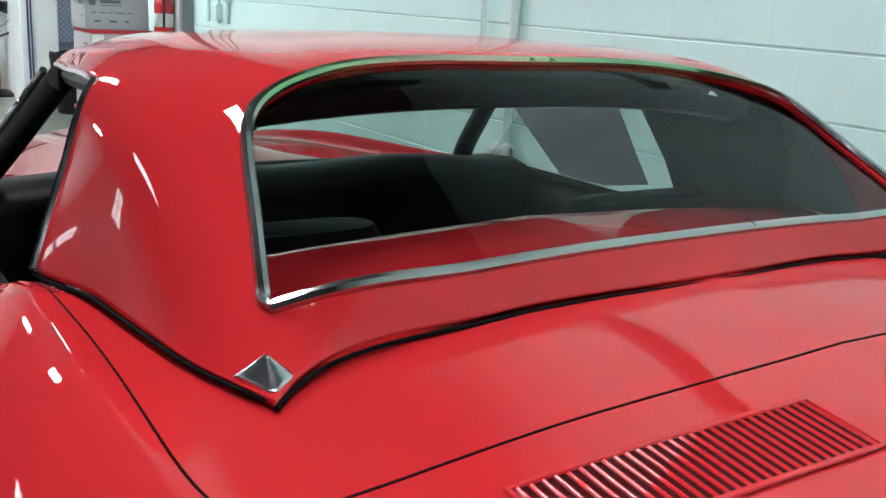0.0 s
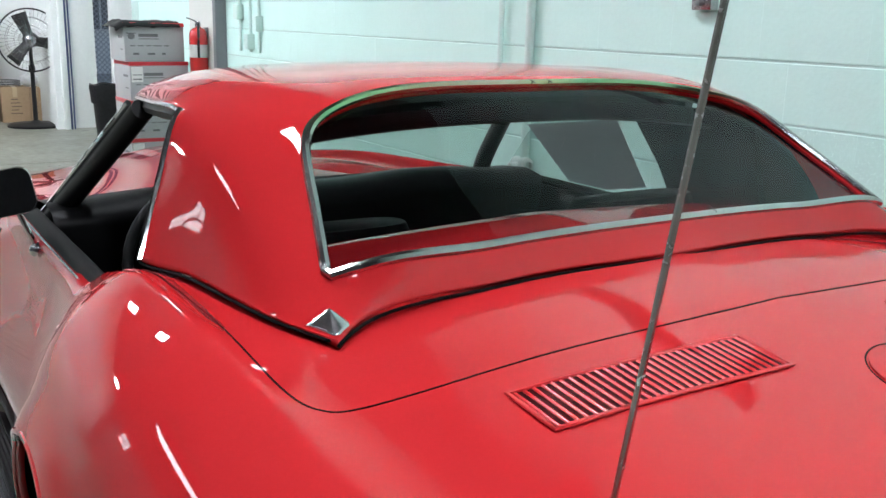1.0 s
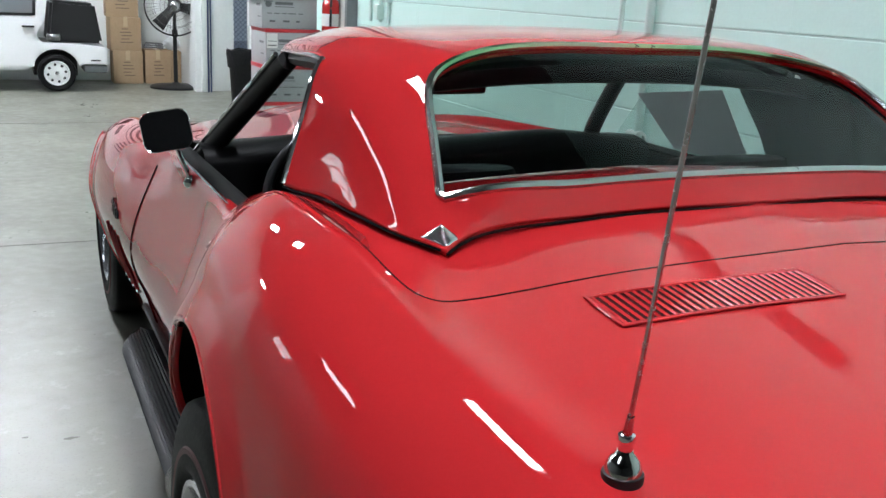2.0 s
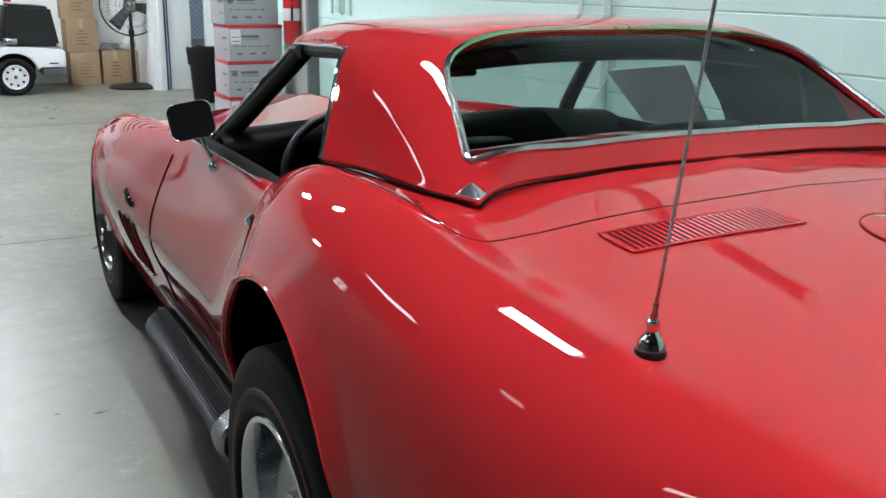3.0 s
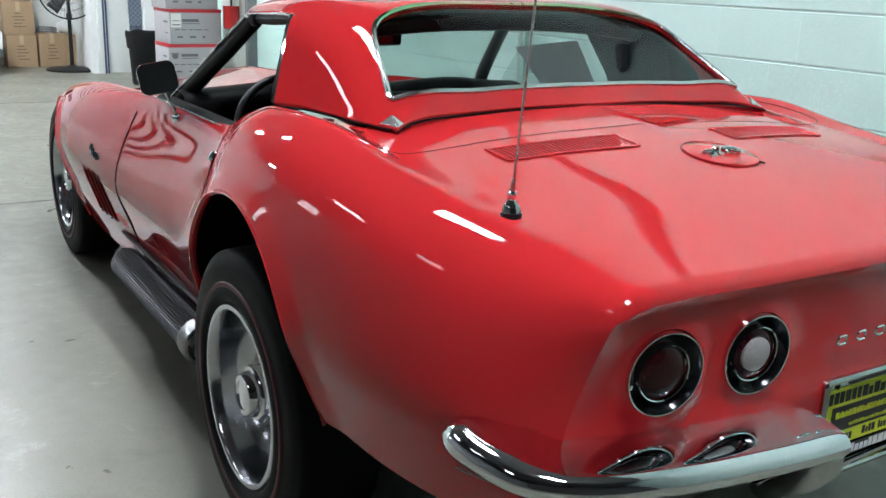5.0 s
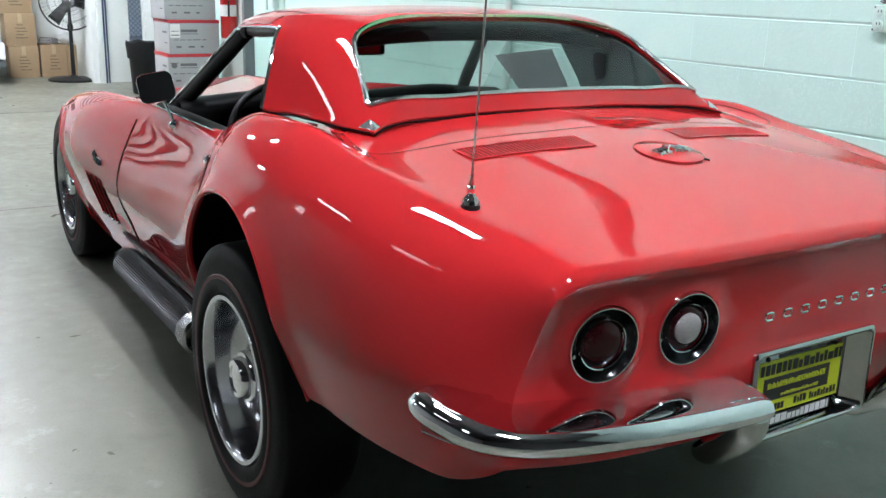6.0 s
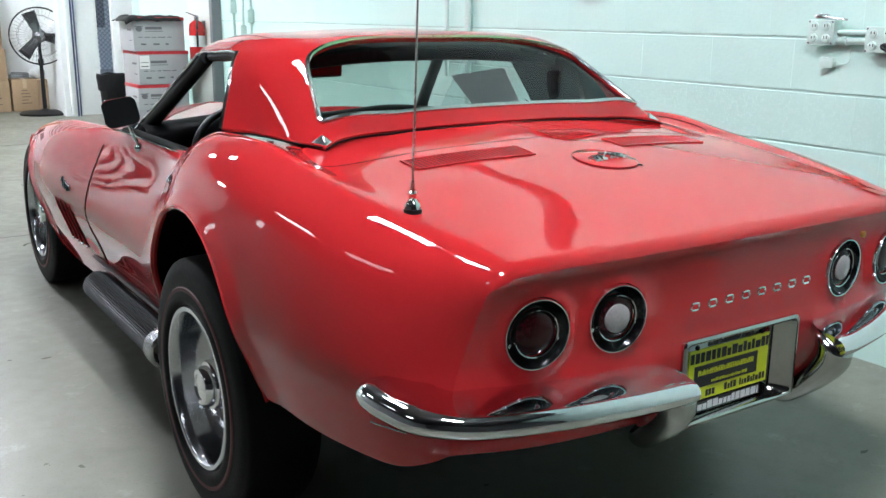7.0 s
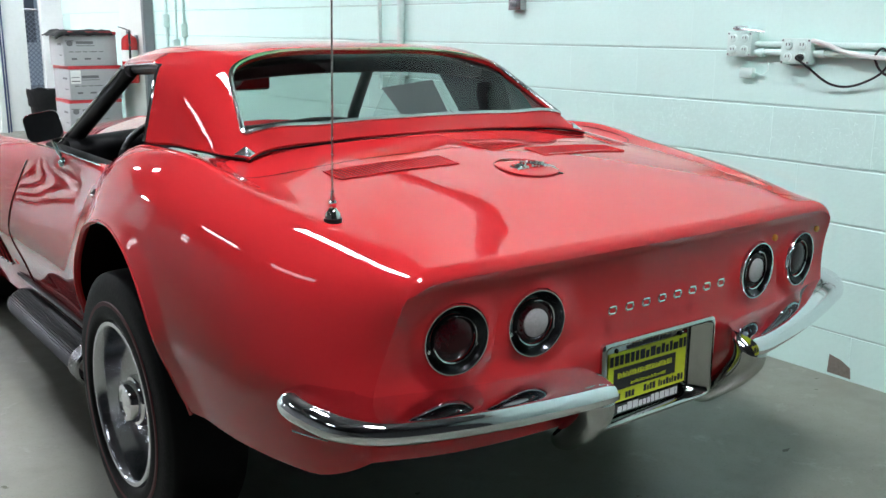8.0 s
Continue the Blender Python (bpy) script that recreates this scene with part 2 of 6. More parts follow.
# ---- the car: body shape ----
# stations along the car (rear axle at 0, nose ahead) and, at each, the half section from the middle outwards and down
Y = (-0.97, -0.90, -0.80, -0.60, -0.35, -0.10, 0.15, 0.30, 0.45, 0.70, 1.00, 1.30, 1.60, 2.00, 2.50, 2.90, 3.20, 3.45)
SECTION = {
    "zc": (0.847, 0.863, 0.885, 0.922, 0.957, 0.980, 0.980, 0.930, 0.880, 0.865, 0.860, 0.850, 0.875, 0.860, 0.800, 0.720, 0.640, 0.55),
    "z2": (0.847, 0.861, 0.881, 0.915, 0.945, 0.967, 0.967, 0.920, 0.875, 0.862, 0.855, 0.830, 0.815, 0.790, 0.730, 0.670, 0.610, 0.54),
    "xi": (0.520, 0.535, 0.550, 0.570, 0.590, 0.600, 0.600, 0.600, 0.600, 0.600, 0.600, 0.590, 0.580, 0.570, 0.540, 0.480, 0.400, 0.28),
    "zi": (0.847, 0.858, 0.874, 0.900, 0.924, 0.944, 0.945, 0.918, 0.872, 0.860, 0.856, 0.835, 0.800, 0.775, 0.725, 0.665, 0.605, 0.535),
    "xp": (0.612, 0.638, 0.662, 0.690, 0.700, 0.700, 0.695, 0.690, 0.685, 0.675, 0.670, 0.660, 0.655, 0.650, 0.625, 0.560, 0.470, 0.33),
    "zp": (0.838, 0.843, 0.860, 0.893, 0.927, 0.962, 0.954, 0.922, 0.868, 0.858, 0.858, 0.848, 0.834, 0.812, 0.755, 0.670, 0.600, 0.53),
    "xs": (0.648, 0.690, 0.742, 0.788, 0.805, 0.808, 0.798, 0.768, 0.728, 0.703, 0.698, 0.704, 0.730, 0.746, 0.714, 0.615, 0.510, 0.36),
    "zs": (0.805, 0.792, 0.790, 0.815, 0.850, 0.875, 0.862, 0.830, 0.790, 0.785, 0.780, 0.775, 0.765, 0.742, 0.700, 0.620, 0.560, 0.49),
    "xm": (0.668, 0.730, 0.794, 0.837, 0.856, 0.870, 0.862, 0.832, 0.792, 0.766, 0.762, 0.768, 0.784, 0.798, 0.766, 0.668, 0.550, 0.38),
    "zm": (0.720, 0.680, 0.645, 0.635, 0.645, 0.650, 0.640, 0.615, 0.580, 0.555, 0.550, 0.555, 0.570, 0.570, 0.560, 0.500, 0.480, 0.45),
    "xl": (0.698, 0.742, 0.780, 0.815, 0.836, 0.848, 0.850, 0.812, 0.764, 0.732, 0.724, 0.728, 0.744, 0.756, 0.738, 0.648, 0.540, 0.38),
    "zl": (0.590, 0.565, 0.548, 0.530, 0.520, 0.500, 0.480, 0.440, 0.420, 0.400, 0.400, 0.400, 0.400, 0.400, 0.400, 0.380, 0.380, 0.40),
    "xb": (0.672, 0.711, 0.745, 0.784, 0.812, 0.820, 0.800, 0.750, 0.715, 0.682, 0.676, 0.678, 0.688, 0.700, 0.690, 0.615, 0.520, 0.37),
    "zb": (0.476, 0.460, 0.440, 0.434, 0.450, 0.380, 0.270, 0.245, 0.240, 0.230, 0.230, 0.230, 0.230, 0.240, 0.260, 0.260, 0.280, 0.34),
}
CURVE = {k: pchip(Y, v) for k, v in SECTION.items()}
# how far back the tail face stands at each height: it hollows out under the lip
TAIL = pchip((0.48, 0.55, 0.60, 0.65, 0.72, 0.80, 0.85), (-0.946, -0.981, -0.985, -0.979, -0.976, -0.981, -0.988))
# the corners of the tail stand forward of its middle towards the ground
CORNER = pchip((0.44, 0.55, 0.63, 0.745, 0.80, 0.85), (0.046, 0.044, 0.036, 0.012, 0.001, 0.0))
SPAN = 14


def section(y):
    """The half section at y, middle first."""
    c = {k: float(f(y)) for k, f in CURVE.items()}
    keys = [(0, c["zc"]), (0.33, c["z2"]), (c["xi"], c["zi"]), (c["xp"], c["zp"]), (c["xs"], c["zs"]), (c["xm"], c["zm"]),
            (c["xl"], c["zl"]), (c["xb"], c["zb"])]
    return catmull(keys, SPAN)


def top_z(x, y):
    """Height of the body's upper side at (x, y)."""
    s = section(y)[: 4 * SPAN]
    return float(np.interp(abs(x), [p[0] for p in s], [p[1] for p in s]))


def side_x(y, z):
    """Half width of the body's side at (y, z)."""
    s = section(y)[3 * SPAN:][::-1]
    return float(np.interp(z, [p[1] for p in s], [p[0] for p in s]))


LAMPS, LAMP_Z, LAMP_YAW = (-0.534, -0.348, 0.348, 0.534), 0.709, 14


def LAMP_Y(x):
    return -0.979 - 0.05 * (0.534 - abs(x))


PX, PZ = 0.008, 0.534
ARCHES = ((0.006, 0.374, 0.421), (2.489, 0.345, 0.356))


def on_arch(y, z):
    for cy, cz, r in ARCHES:
        d = math.hypot(y - cy, z - cz)
        if d < r:
            return cy, cz, r, d
    return None


def flare(y, z):
    """How far the body swells out beside a wheel arch."""
    out = 0.0
    for cy, cz, r in ARCHES:
        d = (math.hypot(y - cy, z - cz) - r) / 0.055
        if d < 1 and z > cz - 0.10:
            t = 1 - max(0.0, d)
            out = max(out, 0.011 * t * t * (3 - 2 * t) * min(1.0, (z - cz + 0.10) / 0.12))
    return out


car = thing("sports_car", "glossy red classic two-seat sports car with red hardtop and chrome bumpers", "car")
SMOOTH_Y = sorted({round(v, 4) for v in [-0.97, -0.9692, -0.9675, -0.965, -0.9615, -0.957, -0.951, -0.944, -0.935, -0.92, -0.90, -0.88, -0.86, -0.83, -0.80] + list(np.arange(-0.78, 3.44, 0.022)) + [3.45]})


def body_mesh():
    bm = bmesh.new()
    rows = []
    for y in SMOOTH_Y:
        s = section(y)
        full = [(-p[0], p[1]) for p in s[:0:-1]] + [(p[0], p[1]) for p in s]
        out = 0.016 * min(1.0, max(0.0, (-0.80 - y) / 0.17))
        draw = min(1.0, max(0.0, (-0.80 - y) / 0.17)) ** 2
        rows.append([[x, y + (float(TAIL(z)) + float(CORNER(z)) + 0.97) * draw - out * max(0.0, 1 - (x / 0.66) ** 2), z] for x, z in full])
    half = len(section(0)) - 1
    # the lip of the tail is rolled over
    lip_r = 0.020
    for y, r in zip(SMOOTH_Y, rows):
        d = y + 0.97
        if d < lip_r:
            for j, p in enumerate(r):
                w = min(1.0, max(0.0, (3 * SPAN + 18 - abs(j - half)) / 14))
                p[2] -= (lip_r - math.sqrt(lip_r ** 2 - (lip_r - d) ** 2)) * w * w * (3 - 2 * w)
    # wheel arches: faces inside go, the edge is drawn on to the circle
    inside = {}
    for i, r in enumerate(rows):
        for j, p in enumerate(r):
            if abs(j - half) > 4 * SPAN:
                inside[i, j] = on_arch(p[1], p[2])
    dead, moved = set(), {}
    for i in range(len(rows) - 1):
        for j in range(len(rows[0]) - 1):
            q = [(i, j), (i + 1, j), (i + 1, j + 1), (i, j + 1)]
            n = sum(1 for k in q if inside.get(k))
            if n == 4:
                dead.add((i, j))
            elif n:
                for k in q:
                    if inside.get(k):
                        moved[k] = inside[k]
            # the open cockpit
            y = (rows[i][j][1] + rows[i + 1][j][1]) / 2
            x = (rows[i][j][0] + rows[i][j + 1][0]) / 2
            if 0.20 < y < 1.20 and abs(j + 0.5 - half) < 3 * SPAN - 1:
                dead.add((i, j))
    for (i, j), (cy, cz, r, d) in moved.items():
        p = rows[i][j]
        y, z = cy + (p[1] - cy) * r / max(d, 1e-4), cz + (p[2] - cz) * r / max(d, 1e-4)
        rows[i][j] = [math.copysign(side_x(y, z), p[0]), y, z]
    # a rolled flare round each arch
    for r in rows:
        for j, p in enumerate(r):
            if abs(j - half) > 4 * SPAN:
                p[0] += math.copysign(flare(p[1], p[2]), p[0])
    vs = [[bm.verts.new(p) for p in r] for r in rows]
    for i in range(len(rows) - 1):
        for j in range(len(rows[0]) - 1):
            if (i, j) not in dead:
                bm.faces.new((vs[i][j], vs[i][j + 1], vs[i + 1][j + 1], vs[i + 1][j]))
    # the tail face, hung between the two ends of the last section, open for the lamps and the plate
    c = 3 * SPAN + 4
    lip = list(range(half - c, half + c + 1))

    def border(u):
        t = min(1.0, max(0.0, (1 - abs(u)) / 0.11))
        return 1 - (1 - t) ** 2

    face = [[list(vs[0][j].co) for j in lip]]
    xs = [rows[0][j][0] / rows[0][half + c][0] for j in lip]
    for k in range(1, half - c + 1):
        left, right = vs[0][half - c - k].co, vs[0][half + c + k].co
        low = max(0.0, (0.56 - left.z) / 0.11)
        fade = max(0.0, 1 - k / 16)
        face.append([list(left)] + [[right.x * u, float(TAIL(left.z)) + float(CORNER(left.z)) * u ** 4 - 0.016 * (1 - u * u) + 0.008 * border(u) * min(1, k / 10), left.z + (face[0][i + 1][2] - face[0][0][2]) * fade - 0.026 * low * (1 - u ** 4)] for i, u in enumerate(xs[1:-1])] + [list(right)])
    hole = {}
    for k, r in enumerate(face):
        for j, p in enumerate(r):
            for lx in LAMPS:
                dx, dz = p[0] - lx, p[2] - LAMP_Z
                d = math.hypot(dx, dz)
                if d < 0.098:
                    f = min(1.0, (0.098 - d) / 0.026)
                    p[1] = p[1] + (LAMP_Y(lx) + 0.003 + dx * math.tan(radians(LAMP_YAW * lx)) - p[1]) * f * f * (3 - 2 * f)
                if d < 0.0685:
                    hole[k, j] = (lx + dx * 0.0685 / max(d, 1e-5), p[1], LAMP_Z + dz * 0.0685 / max(d, 1e-5))
            dx, dz = (p[0] - PX) / 0.176, (p[2] - PZ) / 0.087
            d = max(abs(dx), abs(dz))
            if d < 1:
                hole[k, j] = (PX + dx / max(d, 1e-5) * 0.176, p[1], PZ + dz / max(d, 1e-5) * 0.087)
    ids = {}

    def corner(k, j):
        if k == 0:
            return vs[0][lip[j]]
        if j in (0, len(lip) - 1):
            return vs[0][half - c - k] if j == 0 else vs[0][half + c + k]
        if (k, j) not in ids:
            ids[k, j] = bm.verts.new(hole.get((k, j), face[k][j]))
        return ids[k, j]

    for k in range(len(face) - 1):
        for j in range(len(lip) - 1):
            q = ((k, j), (k + 1, j), (k + 1, j + 1), (k, j + 1))
            if not all(t in hole for t in q):
                bm.faces.new([corner(*t) for t in q])
    bmesh.ops.remove_doubles(bm, verts=list(ids.values()), dist=0.0005)
    bmesh.ops.delete(bm, geom=[v for v in bm.verts if not v.link_faces], context="VERTS")
    return bm


body = part("body", body_mesh(), PAINT, car, angle=75)
soft = body.modifiers.new("edge", "BEVEL")
soft.width, soft.segments, soft.limit_method, soft.angle_limit = 0.011, 5, "ANGLE", radians(25)


def surface(x, y, lift=0.0):
    return (x, y, top_z(x, y) + lift)


# ---- hardtop: rows from the windscreen header back to the lower rear edge, points from the middle outwards and down ----
ROOF = [
    [(0, 0.88, 1.194), (0.30, 0.86, 1.185), (0.44, 0.82, 1.166), (0.505, 0.785, 1.137)],
    [(0, 0.65, 1.208), (0.30, 0.64, 1.200), (0.458, 0.605, 1.186), (0.535, 0.575, 1.147)],
    [(0, 0.42, 1.213), (0.30, 0.415, 1.205), (0.47, 0.40, 1.192), (0.553, 0.345, 1.152), (0.608, 0.290, 1.048), (0.655, 0.230, 0.955)],
    [(0, 0.20, 1.190), (0.30, 0.185, 1.182), (0.46, 0.14, 1.156), (0.555, 0.185, 1.119), (0.597, 0.150, 1.034), (0.624, 0.120, 0.957)],
    [(0, 0.045, 1.105), (0.30, 0.035, 1.099), (0.495, 0.01, 1.080), (0.553, 0.03, 1.053), (0.585, 0.012, 1.004), (0.608, 0.0, 0.957)],
    [(0, -0.125, 1.018), (0.30, -0.125, 1.013), (0.536, -0.122, 0.995), (0.553, -0.116, 0.986), (0.573, -0.112, 0.972), (0.590, -0.108, 0.955)],
    [(0, -0.162, 0.981), (0.30, -0.150, 0.974), (0.531, -0.184, 0.959), (0.541, -0.191, 0.957), (0.550, -0.197, 0.955), (0.558, -0.203, 0.953)],
]
for _r in ROOF:
    while len(_r) < 6:
        a, b = _r[-2], _r[-1]
        _r.append((b[0] + 0.012, b[1] - 0.004, b[2] - 0.03))


def cr(p, t):
    """The Catmull-Rom curve through p at the parameter t (0 to len - 1)."""
    n = len(p)
    i = int(min(max(math.floor(t), 0), n - 2))
    t -= i
    b, c = p[i], p[i + 1]
    a = p[i - 1] if i > 0 else 2 * b - c
    d = p[i + 2] if i + 2 < n else 2 * c - b
    h, k, l = (max(float(np.linalg.norm(q)), 1e-6) for q in (b - a, c - b, d - c))
    m0 = ((b - a) / h * k + (c - b) / k * h) / (h + k) * k
    m1 = ((c - b) / k * l + (d - c) / l * k) / (k + l) * k
    return b * (1 + 2 * t) * (1 - t) ** 2 + m0 * t * (1 - t) ** 2 + c * t * t * (3 - 2 * t) + m1 * t * t * (t - 1)


ROOF_A = [[np.array(p, float) for p in r] for r in ROOF]


def roof_at(u, v, sink=0.0, glass=False):
    """Point of the hardtop's skin: u from -5 to 5 across, v from 0 to 6 back."""
    s, au = (1 if u >= 0 else -1), abs(u)
    rows = []
    for r in ROOF_A:
        full = [np.array((-q[0], q[1], q[2])) for q in r[1:2]] + r
        rows.append(cr(full[:4] if glass else full, au + 1))
    p = cr(rows, v)
    if v > 4:
        # the window's lower edge is a crease; the sides run on smoothly
        w = min(1.0, max(0.0, (au - 2) / 1.0))
        flat = cr(rows[:6], v) if v <= 5 else rows[5] + (rows[6] - rows[5]) * (v - 5)
        p = flat + (p - flat) * w * w * (3 - 2 * w)
    q = np.array((s * p[0], p[1], p[2]))
    if sink:
        e = 0.02
        du = roof_at(u + e, v, 0.0, glass) - roof_at(u - e, v, 0.0, glass)
        dv = roof_at(u, min(v + e, 6), 0.0, glass) - roof_at(u, max(v - e, 0), 0.0, glass)
        n = np.cross(du, dv)
        n /= np.linalg.norm(n)
        if n[2] < 0:
            n = -n
        q = q - n * sink
    return q


def window_edge(k, n=96, grow=0.0):
    """The rounded outline of the rear window in (u, v)."""
    a = 2 * math.pi * k / n
    e = 5.0
    cu, cv = math.cos(a), math.sin(a)
    r = (abs(cu) ** e + abs(cv) ** e) ** (-1 / e)
    if cv > 0:
        e = 60.0
        r = (abs(cu) ** e + abs(cv) ** e) ** (-1 / e)
    u, v = cu * r * (1.96 + grow), cv * r * (0.985 + grow)
    return u, 3.98 + v


def in_window(u, v):
    e = 5.0 if v < 3.98 else 60.0
    return abs(u / 1.96) ** e + abs((v - 3.98) / 0.985) ** e


def hardtop_mesh():
    bm = bmesh.new()
    us = [k / 12 for k in range(-60, 61)]
    vv = [k / 16 for k in range(0, 97)]
    keep = {}

    def vert(i, j):
        u, v = us[j], vv[i]
        f = in_window(u, v)
        if f < 1:
            e = 5.0 if v < 3.98 else 60.0
            k = f ** (-1 / e)
            u, v = u * k, 3.98 + (v - 3.98) * k
        if (i, j) not in keep:
            keep[i, j] = bm.verts.new(roof_at(u, v))
        return keep[i, j]

    for i in range(len(vv) - 1):
        for j in range(len(us) - 1):
            cu, cv = (us[j] + us[j + 1]) / 2, (vv[i] + vv[i + 1]) / 2
            if abs(cu) > 3 and cv < 2:
                continue
            if all(in_window(us[b], vv[a]) < 1 for a, b in ((i, j), (i + 1, j), (i, j + 1), (i + 1, j + 1))):
                continue
            q = [vert(i, j), vert(i, j + 1), vert(i + 1, j + 1), vert(i + 1, j)]
            bm.faces.new(q)
    bmesh.ops.remove_doubles(bm, verts=bm.verts, dist=0.0004)
    sail = [v for v in bm.verts if not v.is_boundary and abs(v.co.x) > 0.50]
    for k in range(25):
        bmesh.ops.smooth_vert(bm, verts=sail, factor=0.5, use_axis_x=True, use_axis_y=True, use_axis_z=True)
    return bm


hardtop = part("hardtop", hardtop_mesh(), PAINT, car, "glossy red removable hardtop", angle=75)
shell = hardtop.modifiers.new("thickness", "SOLIDIFY")
shell.thickness, shell.offset = 0.012, -1


def glass_mesh(sink=0.004, rings=14, n=160):
    bm = bmesh.new()
    rows = []
    for r in range(1, rings + 1):
        rows.append([roof_at(window_edge(k, n)[0] * r / rings, 3.98 + (window_edge(k, n)[1] - 3.98) * r / rings, sink, True) for k in range(n)])
    vs = grid(bm, rows, close_u=True)
    bm.faces.new(vs[0])
    return bm


rear_glass = part("rear_window", glass_mesh(), GLASS, hardtop, "dark tinted curved rear window glass", angle=180)
rear_glass.visible_shadow = False
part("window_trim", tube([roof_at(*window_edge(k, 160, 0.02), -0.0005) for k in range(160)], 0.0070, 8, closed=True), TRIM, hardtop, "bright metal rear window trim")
# black headlining inside the hardtop
def liner_mesh():
    bm = bmesh.new()
    us = [k / 8 for k in range(-40, 41)]
    vv = [k / 10 for k in range(1, 60)]
    pts = {}
    for i in range(len(vv) - 1):
        for j in range(len(us) - 1):
            cu, cv = (us[j] + us[j + 1]) / 2, (vv[i] + vv[i + 1]) / 2
            if (abs(cu) > 3 and cv < 2.1) or in_window(cu, cv) < 1.12 or cv > 4.9 or (abs(cu) > 2 and cv > 3.8):
                continue
            q = []
            for a, b in ((i, j), (i, j + 1), (i + 1, j + 1), (i + 1, j)):
                if (a, b) not in pts:
                    pts[a, b] = bm.verts.new(roof_at(us[b], vv[a], 0.022))
                q.append(pts[a, b])
            bm.faces.new(q)
    return bm


part("headlining", liner_mesh(), VINYL, hardtop, "black padded headlining", angle=180)

bm = bmesh.new()
sheet(bm, [(0.535, 0.18, 1.12), (0.545, 0.535, 1.105), (0.585, 0.47, 0.98), (0.615, 0.43, 0.865), (0.61, 0.18, 0.865)], (0.02, 0, 0))
part("quarter_trim", bm, VINYL, hardtop, "black padded inner pillar trim", smooth=False)

# rubber seal under the hardtop, chrome tips at its rear corners, drip rails
seal = [roof_at(u / 10, 6) + np.array((0, -0.002, -0.006)) for u in range(-50, 51)]
part("seal", tube(seal, 0.0024, 8), SEAL, hardtop, "black rubber seal along the hardtop edge")
for s in (-1, 1):
    side = [roof_at(s * 5, 2 + k / 6.2) + np.array((0, 0, -0.004)) for k in range(0, 25)]
    part("side_seal", tube(side, 0.0022, 8), SEAL, hardtop)
    edge = [roof_at(s * (3 + k / 6), 2) for k in range(13)]
    part("pillar_trim", tube(edge, 0.006, 8), CHROME, hardtop, "chrome strip on the hardtop side edge")
    rail = [roof_at(s * 3, k / 8) + np.array((0, 0, -0.004)) for k in range(17)]
    part("drip_rail", tube(rail, 0.0042, 8), STEEL, hardtop, "dull metal drip rail")
    under = [roof_at(s * 2.95, k / 8) + np.array((-s * 0.012, 0, -0.02)) for k in range(17)]
    part("weatherstrip", tube(under, 0.014, 8), BLACK, hardtop)
    # faceted chrome corner cap
    bm = bmesh.new()
    top = np.array((s * 0.5475, -0.160, 0.9765))
    a, b = np.array((s * 0.5790, -0.150, 0.9535)), np.array((s * 0.5250, -0.184, 0.9575))
    c = np.array((s * 0.5590, -0.2095, 0.9480))
    rows = []
    for i in range(9):
        t = i / 8
        l, m, r = top + (a - top) * t, top + (c - top) * t, top + (b - top) * t
        m = m + (l + r - 2 * m) * 0.10 * t
        rows.append([tuple(q) for q in catmull([l, l * 0.45 + m * 0.55 + np.array((s * 0.0015, -0.0005, 0.001)) * t, m, r * 0.45 + m * 0.55 + np.array((0, -0.002, 0.001)) * t, r], 4)])
    vs = grid(bm, rows[1:])
    tip = bm.verts.new(tuple(top))
    for k in range(len(rows[1]) - 1):
        bm.faces.new((tip, vs[0][k], vs[0][k + 1]))
    bmesh.ops.transform(bm, matrix=Matrix.Translation(top) @ Matrix.Scale(0.82, 4) @ Matrix.Translation(-Vector(top)), verts=bm.verts)
    cap = part("corner_cap", bm, TRIM_CAP, hardtop, "polished chrome corner cap", angle=35)
    thick = cap.modifiers.new("thickness", "SOLIDIFY")
    thick.thickness, thick.offset = 0.005, -1
# joints in the trim
for u, v in ((0.0, 2.99), (0.12, 2.99), (0.35, 4.96)):
    p, q = roof_at(u, v - 0.04, -0.0065), roof_at(u + 0.01, v + 0.04, -0.0065)
    part("trim_joint", tube([p, q], 0.0010, 6), BLACK, hardtop)

# ---- body details: gaps, arches, underside ----
def gap(points, name="panel_gap", r=0.0028):
    return part(name, tube([surface(x, y, -0.0020) for x, y in points], r, 6), SEAM, body, "dark gap between body panels")


